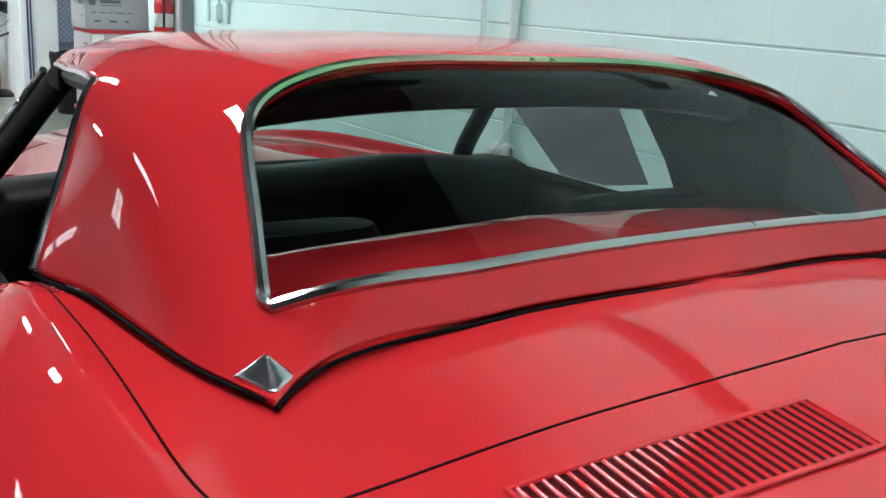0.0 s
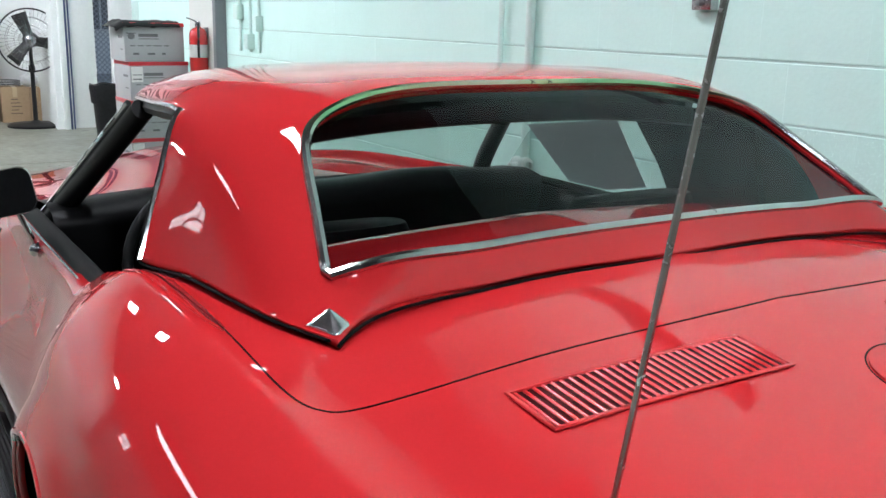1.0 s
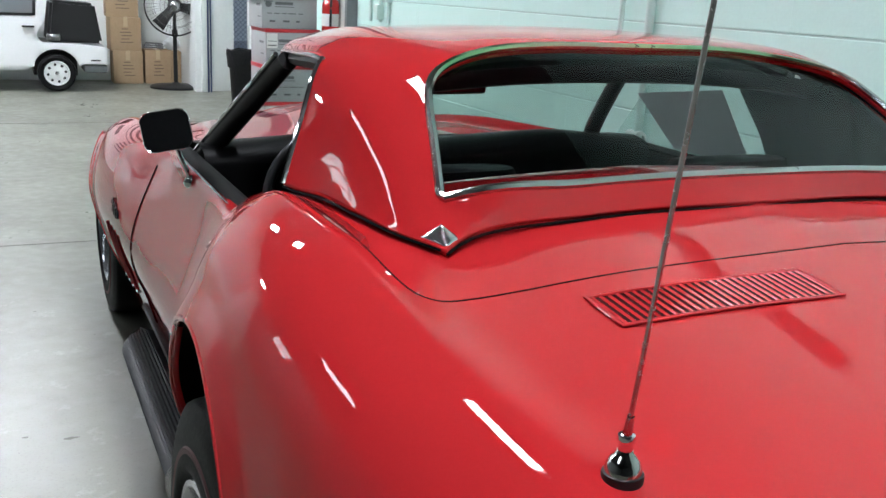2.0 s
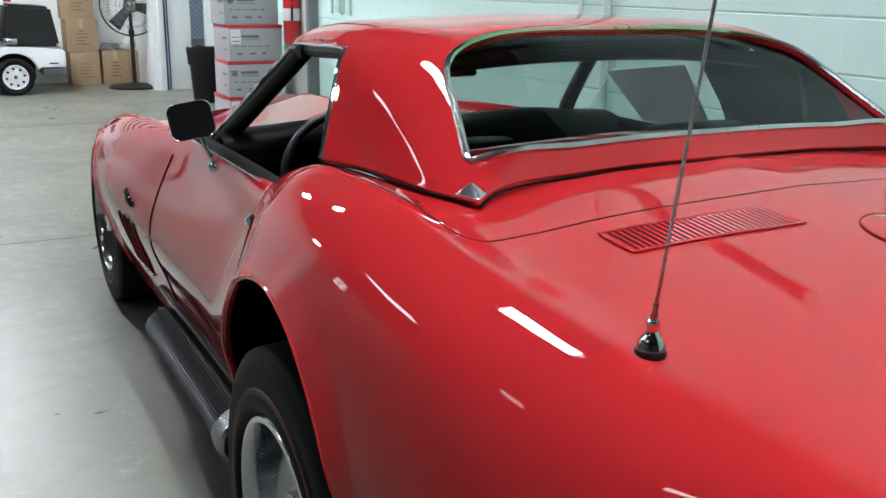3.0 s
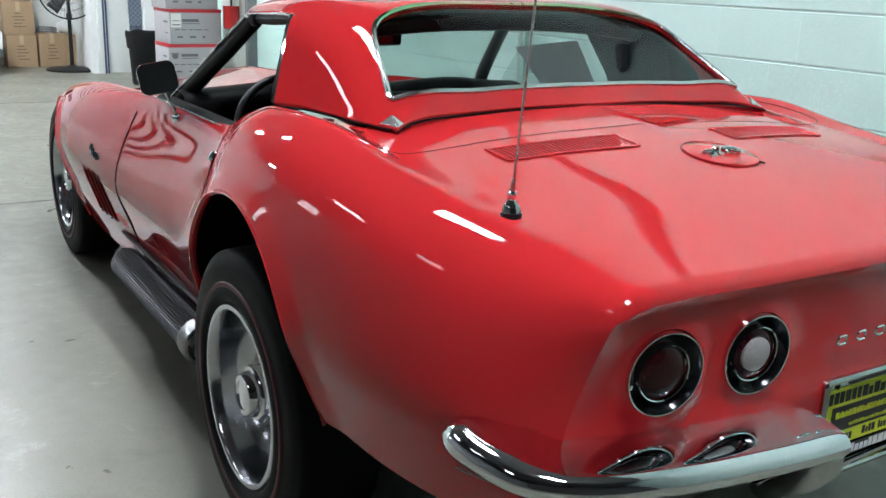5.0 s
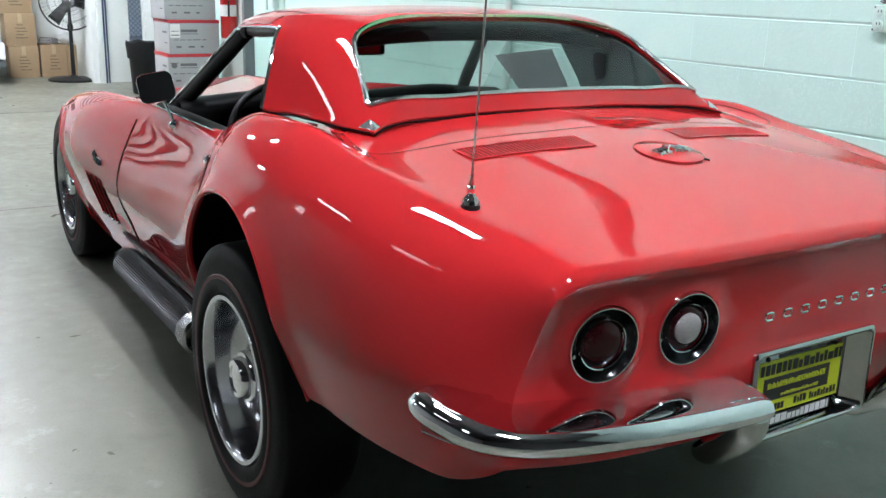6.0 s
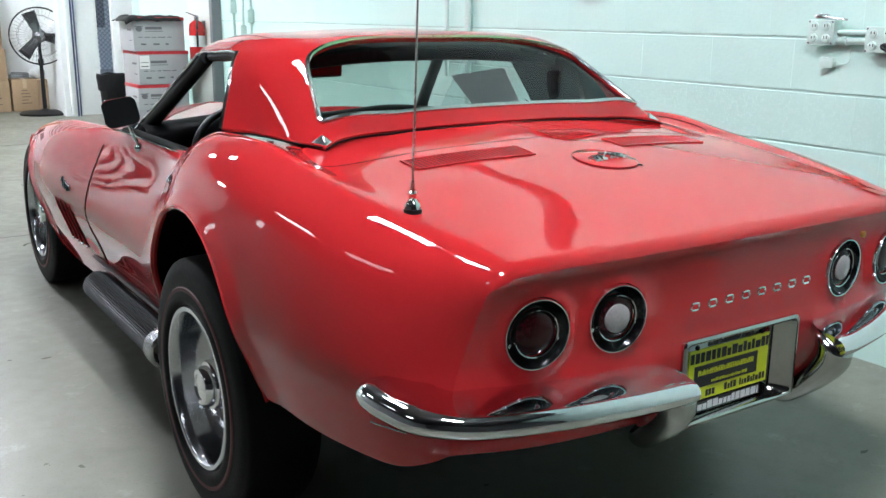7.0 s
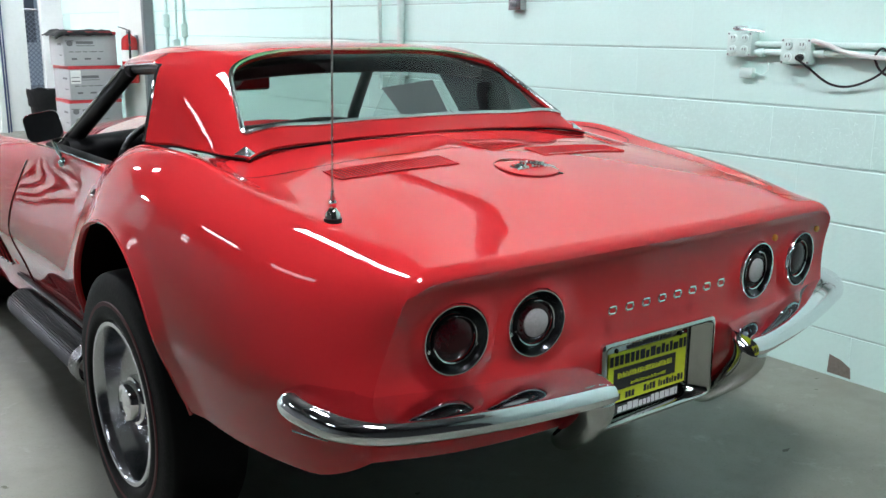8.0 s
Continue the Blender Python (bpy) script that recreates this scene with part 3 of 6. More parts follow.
lid = catmull([(-0.655, 0.22), (-0.652, 0.0), (-0.655, -0.17), (-0.650, -0.275), (-0.630, -0.315), (-0.58, -0.325), (-0.40, -0.328),
               (-0.2, -0.333), (0, -0.335), (0.2, -0.333), (0.40, -0.328), (0.58, -0.325), (0.630, -0.315), (0.650, -0.275), (0.655, -0.17),
               (0.652, 0.0), (0.655, 0.22)], 8)
gap(lid)
for s in (-1, 1):
    for cy, cz, r in ARCHES:
        path = []
        for k in range(61):
            a = radians(-14 + 208 * k / 60) if cy == 0 else radians(-18 + 214 * k / 60)
            y, z = cy + r * math.cos(a), cz + r * math.sin(a)
            if z > float(CURVE["zb"](y)) - 0.01:
                path.append((s * (side_x(y, z) + flare(y, z) + 0.001), y, z))
        part("arch_lip", tube([(q[0] * 0.996, q[1], q[2]) for q in path], 0.0045, 8), PAINT, body)
        bm = bmesh.new()
        def turned(q, d, g):
            w = min(1.0, max(0.05, (q[2] - float(CURVE["zb"](q[1])) - 0.06) / 0.12))
            return (q[0] - s * d * w, q[1] + (cy - q[1]) * g * w, q[2] + (cz - q[2]) * g * w)
        flange = [[turned(q, d, g) for q in path] for d, g in ((0.002, 0.0), (0.006, 0.014), (0.012, 0.018), (0.016, 0.016))]
        part("arch_flange", grid_mesh(flange), PAINT, body)
        rows = [flange[-1], [(s * 0.70, q[1], q[2]) for q in path], [(s * 0.50, q[1], q[2]) for q in path]]
        vs = grid(bm, rows)
        hub = bm.verts.new((s * 0.50, cy, cz))
        for a, b in zip(vs[-1], vs[-1][1:]):
            bm.faces.new((a, b, hub))
        part("wheel_well", bm, DARK, body, "black wheel well")
under = bmesh.new()
grid(under, [[(x, y, 0.25 if y > -0.3 else 0.25 + (-0.3 - y) * 0.40) for x in (-0.60, -0.3, 0, 0.3, 0.60)] for y in (-0.86, -0.7, -0.4, 0.5, 1.5, 2.5, 3.1)])
part("underbody", under, DARK, body, "black underside", smooth=False)

# door gaps, lock and handle
for s in (-1, 1):
    def on_side(y, z, o=0.0):
        return (s * (side_x(y, z) + o), y, z)
    front = [on_side(1.30 + 0.09 * math.sin((z - 0.3) / 0.5 * 3.1) * 0.6, z) for z in np.linspace(0.29, 0.79, 22)]
    part("door_gap", tube(front, 0.0032, 6), SEAM, body)
    rear = [on_side(0.44 - 0.02 * math.sin((z - 0.3) / 0.45 * 3.1), z) for z in np.linspace(0.29, 0.80, 22)]
    part("door_gap", tube(rear, 0.0032, 6), SEAM, body)
    sill = [on_side(y, 0.29) for y in np.linspace(0.44, 1.31, 20)]
    part("door_gap", tube(sill, 0.003, 6), SEAM, body)
    p = Vector(on_side(0.46, 0.79))
    part("door_lock", lathe([(0.013, 0), (0.014, 0.004), (0.011, 0.008), (0.006, 0.009), (0.004, 0.007)], 20,
                            Matrix.Translation(p) @ pose(0, 0, 0, 0, s * 62, 0)), CHROME, body, "small chrome door lock")
    # fender louvres: four slanted openings
    for k in range(4):
        y0 = 1.565 + 0.062 * k
        bm = bmesh.new()
        rows = []
        for t in np.linspace(0, 1, 8):
            z = 0.535 - 0.165 * t
            y = y0 - 0.035 * t
            w = 0.0085
            rows.append([on_side(y - w, z, 0.0025), on_side(y - w * 0.4, z, 0.004), on_side(y + w * 0.4, z, 0.004), on_side(y + w, z, 0.0025)])
        grid(bm, rows)
        slot = part("fender_louvre", bm, DARK, body, "dark slanted fender louvre")
        part("louvre_edge", tube([(q[3][0], q[3][1], q[3][2]) for q in rows], 0.0035, 6), PAINT, slot)
        part("louvre_foot", tube([rows[-1][0], rows[-1][3]], 0.005, 6), CHROME, slot)
    # side exhaust with a ribbed bright cover
    cover = []
    bm = bmesh.new()
    ys = list(np.linspace(0.55, 1.46, 24))
    rows = []
    for y in ys:
        t = (y - 0.55) / 0.91
        taper = min(1.0, (1 - t) / 0.13 + 0.06)
        prof = []
        for k in range(97):
            a = radians(112 - 190 * k / 96)
            rib = 0.0020 * math.cos(k * math.pi / 2) if 9 < k < 80 else 0
            prof.append((s * (0.740 + (0.064 + rib) * math.cos(a) * taper), y, 0.262 + (0.052 + rib) * math.sin(a) * (0.35 + 0.65 * taper)))
        rows.append(prof)
    vs = grid(bm, rows)
    bm.faces.new(vs[-1])
    pipe = part("side_exhaust", bm, COVER, car, "ribbed bright metal side exhaust cover", angle=20)
    clamp = []
    for k in range(7):
        clamp += [(0.050, 0.010 * k), (0.061, 0.010 * k + 0.003), (0.061, 0.010 * k + 0.006), (0.050, 0.010 * k + 0.009)]
    part("clamp", lathe(clamp, 28, pose(s * 0.752, 0.560, 0.262, 90)), STEEL, pipe, "ribbed chrome end clamp")
    part("tail_pipe", lathe([(0.040, 0), (0.040, 0.16), (0.036, 0.16), (0.034, 0.02)], 24, pose(s * 0.735, 0.54, 0.240, 108)), BLACK, pipe)
    part("bracket", box(s * 0.70 - 0.02, 0.6, 0.20, s * 0.70 + 0.02, 0.64, 0.30, 0.004), BLACK, pipe)
    part("sill_strip", tube([(s * 0.716, y, 0.335) for y in np.linspace(0.42, 1.5, 8)], 0.012, 8, flat=0.7), BLACK, car, "black strip along the sill")
# script badge on the left and right fenders: a plain swash, not lettered
for s in (-1, 1):
    pts = [(0.0, 0.0), (0.018, 0.018), (0.03, -0.012), (0.045, 0.014), (0.058, -0.014), (0.074, 0.010), (0.088, -0.012), (0.104, 0.012), (0.118, -0.004)]
    c3 = catmull([(s * (side_x(1.66 - a, 0.615 - a * 0.16 + b) + 0.003), 1.66 - a, 0.615 - a * 0.16 + b) for a, b in pts], 5)
    part("fender_badge", tube(c3, 0.0042, 6), DARK_CHROME, body, "dark metal script badge without lettering")

# ---- engine vents in the rear deck ----
def deck_vent(s):
    """A framed grille of slats let into the deck; s: side."""
    x0, x1, y0, y1 = 0.143, 0.457, -0.455, -0.378
    def at(x, y, lift):
        return surface(s * x, y + (0.457 - x) * -0.055 * 1.0, lift)
    bm = bmesh.new()
    # dark red sheet over the closed deck paints the shade between slats
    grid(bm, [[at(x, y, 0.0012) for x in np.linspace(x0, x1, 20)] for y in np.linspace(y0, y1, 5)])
    vent = part("deck_vent", bm, VENT_SHADE, body, "body-coloured slatted deck vent")
    rim = [at(x, y0, 0.002) for x in np.linspace(x0, x1, 16)] + [at(x1, y, 0.002) for y in np.linspace(y0, y1, 5)[1:]]
    rim += [at(x, y1, 0.002) for x in np.linspace(x1, x0, 16)[1:]] + [at(x0, y, 0.002) for y in np.linspace(y1, y0, 5)[1:-1]]
    part("vent_frame", tube(rim, 0.0036, 8, closed=True, flat=0.55), PAINT, vent)
    for k in range(28):
        x = x0 + (x1 - x0) * (k + 0.62) / 28.2
        bm = bmesh.new()
        grid(bm, [[at(x + dx, y, z) for dx, z in ((-0.0022, 0.0013), (-0.0020, 0.0028), (-0.0012, 0.0032), (0.0012, 0.0022), (0.0016, 0.0013))] for y in np.linspace(y0, y1, 4)])
        part("slat", bm, PAINT, vent, angle=60)


deck_vent(-1)
deck_vent(1)

# fuel lid with its emblem
ring = [surface(0.080 * math.cos(a), -0.56 + 0.080 * math.sin(a), -0.0004) for a in np.linspace(0, 2 * math.pi, 56)[:-1]]
fuel = part("fuel_lid", lathe([(0.0775, -0.004), (0.0775, 0.0015), (0.074, 0.0028), (0.04, 0.0033), (0.004, 0.0035)], 56,
                              Matrix.Translation(surface(0, -0.56, 0.0)) @ Matrix.Rotation(math.atan(0.14), 4, "X")), PAINT, body, "round red fuel lid")
part("lid_gap", tube(ring, 0.0012, 6, closed=True), SEAM, fuel)
bm = bmesh.new()
for s in (-1, 1):
    for k in range(5):
        for j in range(3):
            x = s * (0.012 + 0.0085 * k)
            y = -0.56 + (0.010 * (j - 1)) + s * 0.004 - 0.0016 * k
            z = surface(0, -0.56)[2] + 0.009 + 0.0016 * ((k + j) % 2) + (y + 0.56) * 0.14
            box(x - 0.0038, y - 0.0044, z - 0.006, x + 0.0038, y + 0.0044, z, bm=bm)
    a = surface(s * -0.03, -0.585, 0.010)
    b = surface(s * 0.012, -0.548, 0.012)
    tube([a, b], 0.0022, 6, bm=bm)
part("emblem", bm, CHROME, fuel, "chrome crossed flags emblem", smooth=False)
part("lid_catch", tube([surface(0.050, -0.620, 0.001), surface(0.056, -0.630, 0.001)], 0.0026, 6), DARK_CHROME, fuel)

# aerial
AX, AY = -0.617, -0.687
az = top_z(AX, AY) + 0.006
lean = Vector((-0.145, -0.270, 0.80)).normalized()
foot = Vector((AX, AY, az + 0.030))
aerial = part("aerial_base", lathe([(0.0162, -0.002), (0.0160, 0.003), (0.0148, 0.008), (0.0120, 0.013), (0.0085, 0.0165), (0.0068, 0.020)], 32,
                               pose(AX, AY, az)), PLATE_METAL, car, "bright metal bell-shaped aerial base on the rear deck")
part("collar", lathe([(0.0064, 0.018), (0.0062, 0.026), (0.0078, 0.028), (0.0080, 0.031), (0.0074, 0.034), (0.0040, 0.036)], 24, pose(AX, AY, az)), CHROME, aerial, "bright metal collar")
part("gasket", lathe([(0.0176, -0.010), (0.0182, -0.003), (0.0178, 0.0), (0.0150, 0.001)], 32, pose(AX, AY, az)), BLACK, aerial, "black rubber gasket")
part("sleeve", tube([foot, foot + lean * 0.024, foot + lean * 0.027], [0.0046, 0.0034, 0.0030], 12), STEEL, aerial)
part("mast", tube([foot + lean * 0.02, foot + lean * 0.42, foot + lean * 0.93], [0.0023, 0.0018, 0.0013], 8), STEEL, aerial, "thin steel aerial mast")
part("tip", lathe([(0.002, -0.004), (0.0042, 0.0), (0.0042, 0.004), (0.002, 0.007)], 10, Matrix.Translation(foot + lean * 0.93)), CHROME, aerial)

# ---- tail: lamps, letters, plate, bumpers ----
def tail_y(x, z):
    return float(TAIL(z)) - 0.016 * (1 - (x / 0.68) ** 2)


def tail_lamp(x, z, white):
    m = pose(x - 0.003, LAMP_Y(x) + 0.002, z, 92, 0, LAMP_YAW * x) @ Matrix.Scale(0.965, 4)
    lamp = part("tail_lamp", lathe([(0.0692, -0.012), (0.0700, 0.003), (0.0688, 0.0062), (0.0668, 0.0060), (0.0660, 0.0)], 56, m), CHROME, car, "round recessed tail lamp with chrome rings")
    part("bowl", lathe([(0.0665, 0.004), (0.0620, -0.006), (0.0520, -0.014), (0.0480, -0.012)], 56, m), DARK_CHROME, lamp, "dark recessed lamp bowl")
    part("inner_ring", lathe([(0.0478, -0.014), (0.0478, -0.001), (0.0468, 0.0012), (0.0452, 0.0002), (0.0445, -0.008)], 56, m), CHROME, lamp, "thin chrome lens ring")
    dome = [(0.0438, -0.006), (0.040, -0.0025), (0.030, 0.001), (0.018, 0.003), (0.004, 0.0038)]
    if white:
        part("lens", lathe([(0.0438, -0.006), (0.040, -0.0025), (0.032, 0.0005), (0.0295, -0.001)], 48, m), LENS, lamp, "dark red lamp lens")
        part("reversing_lens", lathe([(0.0298, -0.003), (0.0290, 0.0025), (0.022, 0.0055), (0.012, 0.0070), (0.004, 0.0074)], 48, m), WHITE_LENS, lamp, "frosted white reversing lens")
    else:
        part("lens", lathe(dome, 48, m), LENS, lamp, "dark red lamp lens")
    for a in (200, 340):
        q = m @ Vector((0.056 * math.cos(radians(a)), 0.056 * math.sin(radians(a)), -0.010))
        part("screw", lathe([(0.0042, 0), (0.0038, 0.003), (0.001, 0.004)], 10, Matrix.Translation(q) @ pose(0, 0, 0, 90)), CHROME, lamp)


for x in LAMPS:
    tail_lamp(x, LAMP_Z, abs(x) < 0.4)

# eight small plain bright plates where the name stands
for k in range(8):
    x = -0.152 + 0.0500 * k
    y = tail_y(x, 0.702) - 0.004
    ring = [(0.0105 * math.copysign(abs(math.cos(a)) ** 0.5, math.cos(a)), -0.003, 0.0072 * math.copysign(abs(math.sin(a)) ** 0.5, math.sin(a))) for a in np.linspace(0, 2 * math.pi, 25)[:-1]]
    bm = tube(ring, 0.0026, 6, closed=True)
    bmesh.ops.transform(bm, matrix=pose(x, y, 0.7015 + 0.0005 * k), verts=bm.verts)
    part("badge_plate", bm, CHROME, body, "small plain chrome badge ring")

# number plate in its bright surround
plate_frame = bmesh.new()
fy0, fy1 = -1.000, -0.950
outer, inner, well = (0.182, 0.095), (0.168, 0.084), (0.148, 0.082)
def ring_pts(w, h, y, r=0.012):
    out = []
    for cx, cz, a0 in ((1, 1, 0), (-1, 1, 90), (-1, -1, 180), (1, -1, 270)):
        for a in range(0, 91, 30):
            out.append((PX + cx * (w - r) + r * math.cos(radians(a0 + a)), y, PZ + cz * (h - r) + r * math.sin(radians(a0 + a))))
    return out


grid(plate_frame, [ring_pts(*outer, fy1), ring_pts(*outer, fy0 + 0.003), ring_pts(outer[0] - 0.003, outer[1] - 0.003, fy0), ring_pts(inner[0] + 0.003, inner[1] + 0.003, fy0),
                   ring_pts(*inner, fy0 + 0.003), [(q[0] - 0.008, q[1], q[2]) for q in ring_pts(*well, fy1)]], close_u=True)
surround = part("plate_surround", plate_frame, PLATE_METAL, car, "dull bright metal surround of the number plate")
part("recess", box(PX - 0.168, -0.960, PZ - 0.085, PX + 0.168, -0.950, PZ + 0.085), DARK_CHROME, surround, smooth=False)
plate = part("number_plate", box(PX - 0.152, -0.976, PZ - 0.080, PX + 0.118, -0.960, PZ + 0.078, 0.001), PLATE_METAL, surround, "dealer plate in yellow and black with a grey frame")
def tab(name, x0, z0, x1, z1, m, y=-0.9775, d=0.0012):
    return part(name, box(PX + x0, y - d, PZ + z0, PX + x1, y, PZ + z1), m, plate, smooth=False)


tab("yellow_field", -0.142, -0.050, 0.108, 0.062, YELLOW)
tab("black_panel", -0.125, -0.022, 0.072, 0.026, INK, -0.9790)
tab("black_band", -0.115, -0.076, 0.088, -0.055, INK, -0.9780)
rng = random.Random(4)
def bars(x0, x1, z0, z1, m, y, w, gapw):
    x = x0
    while x < x1 - 0.003:
        l = min(w * rng.uniform(0.7, 1.3), x1 - x)
        tab("bar", x, z0, x + l, z1 - (z1 - z0) * rng.choice((0, 0, 0.25)), m, y, 0.0006)
        x += l + gapw * rng.uniform(0.8, 1.2)


bars(-0.138, 0.106, 0.033, 0.055, INK, -0.9790, 0.0125, 0.0035)
bars(-0.114, 0.062, 0.004, 0.016, YELLOW, -0.9802, 0.0028, 0.0022)
bars(-0.072, 0.045, -0.016, -0.009, YELLOW, -0.9802, 0.0022, 0.0024)
bars(-0.138, -0.100, -0.045, -0.031, INK, -0.9790, 0.0055, 0.0022)
bars(-0.086, -0.056, -0.045, -0.031, INK, -0.9790, 0.0065, 0.0022)
bars(-0.028, 0.010, -0.043, -0.028, INK, -0.9790, 0.0070, 0.0028)
bars(0.020, 0.104, -0.043, -0.028, INK, -0.9790, 0.0070, 0.0028)
bars(-0.108, 0.084, -0.074, -0.057, WHITE_INK, -0.9792, 0.0125, 0.0028)
bars(-0.085, 0.055, 0.064, 0.075, INK, -0.9780, 0.0055, 0.0025)
for x in (-0.118, 0.086):
    part("plate_screw", lathe([(0.006, 0), (0.005, 0.003), (0.001, 0.004)], 12, pose(PX + x, -0.976, PZ + 0.066, 90)), DARK_CHROME, plate)


def bumper(s):
    path = catmull([(0.806, -0.805, 0.606), (0.816, -0.845, 0.604), (0.812, -0.905, 0.602), (0.786, -0.978, 0.596), (0.70, -1.034, 0.588), (0.55, -1.064, 0.579),
                    (0.42, -1.077, 0.573), (0.32, -1.083, 0.569), (0.225, -1.085, 0.566)], 7)
    n = len(path)
    bm = bmesh.new()
    prof = catmull([(-0.105, 0.0350), (-0.075, 0.0320), (-0.045, 0.0275), (-0.016, 0.0220), (0.000, 0.0155), (0.008, 0.0040), (0.009, -0.0080), (0.004, -0.0165), (-0.010, -0.0220), (-0.045, -0.0220)], 4)
    rows = []
    if s > 0:  # the right bumper sits closer to the body at its outer end
        path = [p + np.array((0, 0.040, 0.010)) * min(1.0, max(0.0, (p[0] - 0.26) / 0.40)) for p in path]
    for i, p in enumerate(path):
        d = path[min(i + 1, n - 1)] - path[max(i - 1, 0)]
        d = np.array((d[0], d[1], 0))
        d /= np.linalg.norm(d)
        out = np.array((d[1] * -1, d[0], 0)) * -1
        if out[1] > 0 and i > n // 2 or (i <= n // 2 and out[0] < 0):
            out = -out
        k = max(0.06, math.sqrt(max(0.0, 1 - (1 - min(1.0, i / 9)) ** 2))) * (0.80 + 0.20 * math.sqrt(max(0.0, 1 - (1 - min(1.0, (n - 1 - i) / 4)) ** 2)))
        inb = min(1.0, 0.05 + i / 14) * (0.55 + 0.45 * math.sqrt(max(0.0, 1 - (1 - min(1.0, (n - 1 - i) / 5)) ** 2)))
        rows.append([(s * (p[0] + out[0] * q[0] * (inb if q[0] < 0 else k)), p[1] + out[1] * q[0] * (inb if q[0] < 0 else k), p[2] + q[1] * k) for q in prof])
    vs = grid(bm, rows)
    bm.faces.new(vs[0])
    bm.faces.new(vs[-1])
    b = part("rear_bumper", bm, CHROME, car, "slim chrome quarter bumper wrapping the tail corner", angle=50)
    # the guard that drops from the inner end
    bm = bmesh.new()
    line = catmull([(0.250, -1.050, 0.584), (0.248, -1.054, 0.560), (0.244, -1.050, 0.525), (0.236, -1.018, 0.480), (0.228, -0.976, 0.440), (0.222, -0.940, 0.408)], 5)
    rows = []
    for i, p in enumerate(line):
        t = i / (len(line) - 1)
        cap = math.sqrt(max(0.0, 1 - (1 - min(1.0, 0.12 + i / 5)) ** 2)) * math.sqrt(max(0.0, 1 - (1 - min(1.0, 0.25 + (len(line) - 1 - i) / 4)) ** 2))
        w = (0.043 - 0.012 * t) * cap
        d = (0.042 - 0.018 * t) * cap
        rows.append([(s * (p[0] + w * math.copysign(abs(math.cos(a)) ** 0.8, math.cos(a))), p[1] + 0.004 + d * math.sin(a), p[2] + d * 0.5 * math.sin(a))
                     for a in np.linspace(0, 2 * math.pi, 33)[:-1]])
    vs = grid(bm, rows, close_u=True)
    bm.faces.new(vs[0])
    bm.faces.new(vs[-1])
    part("guard", bm, PLATE_METAL, b, "chrome bumper guard beside the plate")
    # side marker lamp under the bumper end
    y0 = -0.845
    mk = bmesh.new()
    rows = [[(s * (side_x(y, z) + o), y, z) for z, o in ((0.556, 0.0), (0.555, 0.006), (0.537, 0.006), (0.536, 0.0))] for y in np.linspace(y0 - 0.038, y0 + 0.038, 6)]
    vs = grid(mk, rows)
    mk.faces.new(vs[0])
    mk.faces.new(vs[-1])
    m = part("side_marker", mk, mat("marker_red", (0.30, 0.012, 0.014), 0.25, coat=0.4, var=0.15, grain=120) if s < 0 else bpy.data.materials["marker_red"], car, "small red side marker lamp")
    part("marker_frame", tube([(s * (side_x(y, 0.536) + 0.006), y, 0.5355) for y in np.linspace(y0 - 0.039, y0 + 0.039, 6)], 0.0016, 6), CHROME, m)


bumper(-1)
bumper(1)
# amber reflectors above the right lamps
for x, z in ((0.405, 0.780), (0.588, 0.778)):
    part("reflector", lathe([(0.008, -0.002), (0.008, 0.003), (0.003, 0.005)], 14, pose(x, tail_y(x, z), z, 90)), mat("amber_lens", (0.5, 0.12, 0.02), 0.25), body, "small amber reflector")

# ---- wheels ----
def wheel_meshes():
    m = Matrix.Rotation(radians(-90), 4, "Y")  # axis out to the left
    tyre = [(0.205, -0.085), (0.225, -0.105), (0.262, -0.100), (0.300, -0.098), (0.322, -0.098), (0.332, -0.080), (0.335, -0.04), (0.335, 0.04), (0.332, 0.080), (0.322, 0.090),
            (0.300, 0.098), (0.262, 0.100), (0.228, 0.105), (0.208, 0.085)]
    bt = lathe([(q[0], q[1]) for q in catmull([(a, b) for a, b in tyre], 3)], 72, m)
    line = lathe([(0.2440, 0.0990), (0.2460, 0.1022), (0.2590, 0.1032), (0.2615, 0.1003)], 72, m)
    rim = lathe([(0.212, 0.078), (0.214, 0.092), (0.209, 0.099), (0.199, 0.099), (0.194, 0.094), (0.189, 0.070), (0.186, 0.035), (0.176, 0.010), (0.160, -0.008), (0.138, -0.004), (0.112, 0.016), (0.092, 0.026),
                 (0.078, 0.030), (0.066, 0.032), (0.060, 0.032), (0.012, 0.032)], 72, m)
    cap = lathe([(0.066, 0.030), (0.066, 0.058), (0.062, 0.064), (0.054, 0.065), (0.051, 0.080), (0.046, 0.087), (0.034, 0.089), (0.032, 0.086), (0.012, 0.089), (0.002, 0.090)], 40, m)
    slots = []
    for k in range(5):
        a = radians(72 * k + 20)
        bm = bmesh.new()
        pts = []
        for t in np.linspace(0, 2 * math.pi, 21)[:-1]:
            rr, tt = 0.170 + 0.006 * math.sin(t), 0.023 * math.cos(t)
            deep = 0.010 + 0.012 * math.sin(t)
            pts.append(m @ Vector((rr * math.cos(a) - tt * math.sin(a), rr * math.sin(a) + tt * math.cos(a), deep)))
        sheet(bm, pts, m.to_3x3() @ Vector((0, 0, -0.02)))
        slots.append(bm)
    back = lathe([(0.20, -0.08), (0.18, -0.03), (0.01, -0.03)], 36, m)
    return bt, line, rim, cap, slots, back


def wheel(at, turn, spin):
    w = new("wheel")
    w.parent = car
    w.matrix_basis = pose(*at, 0, 0, turn) @ pose(0, 0, 0, spin, 0, 0)
    w["label"] = "red-line tyre on a polished slotted wheel"
    return w


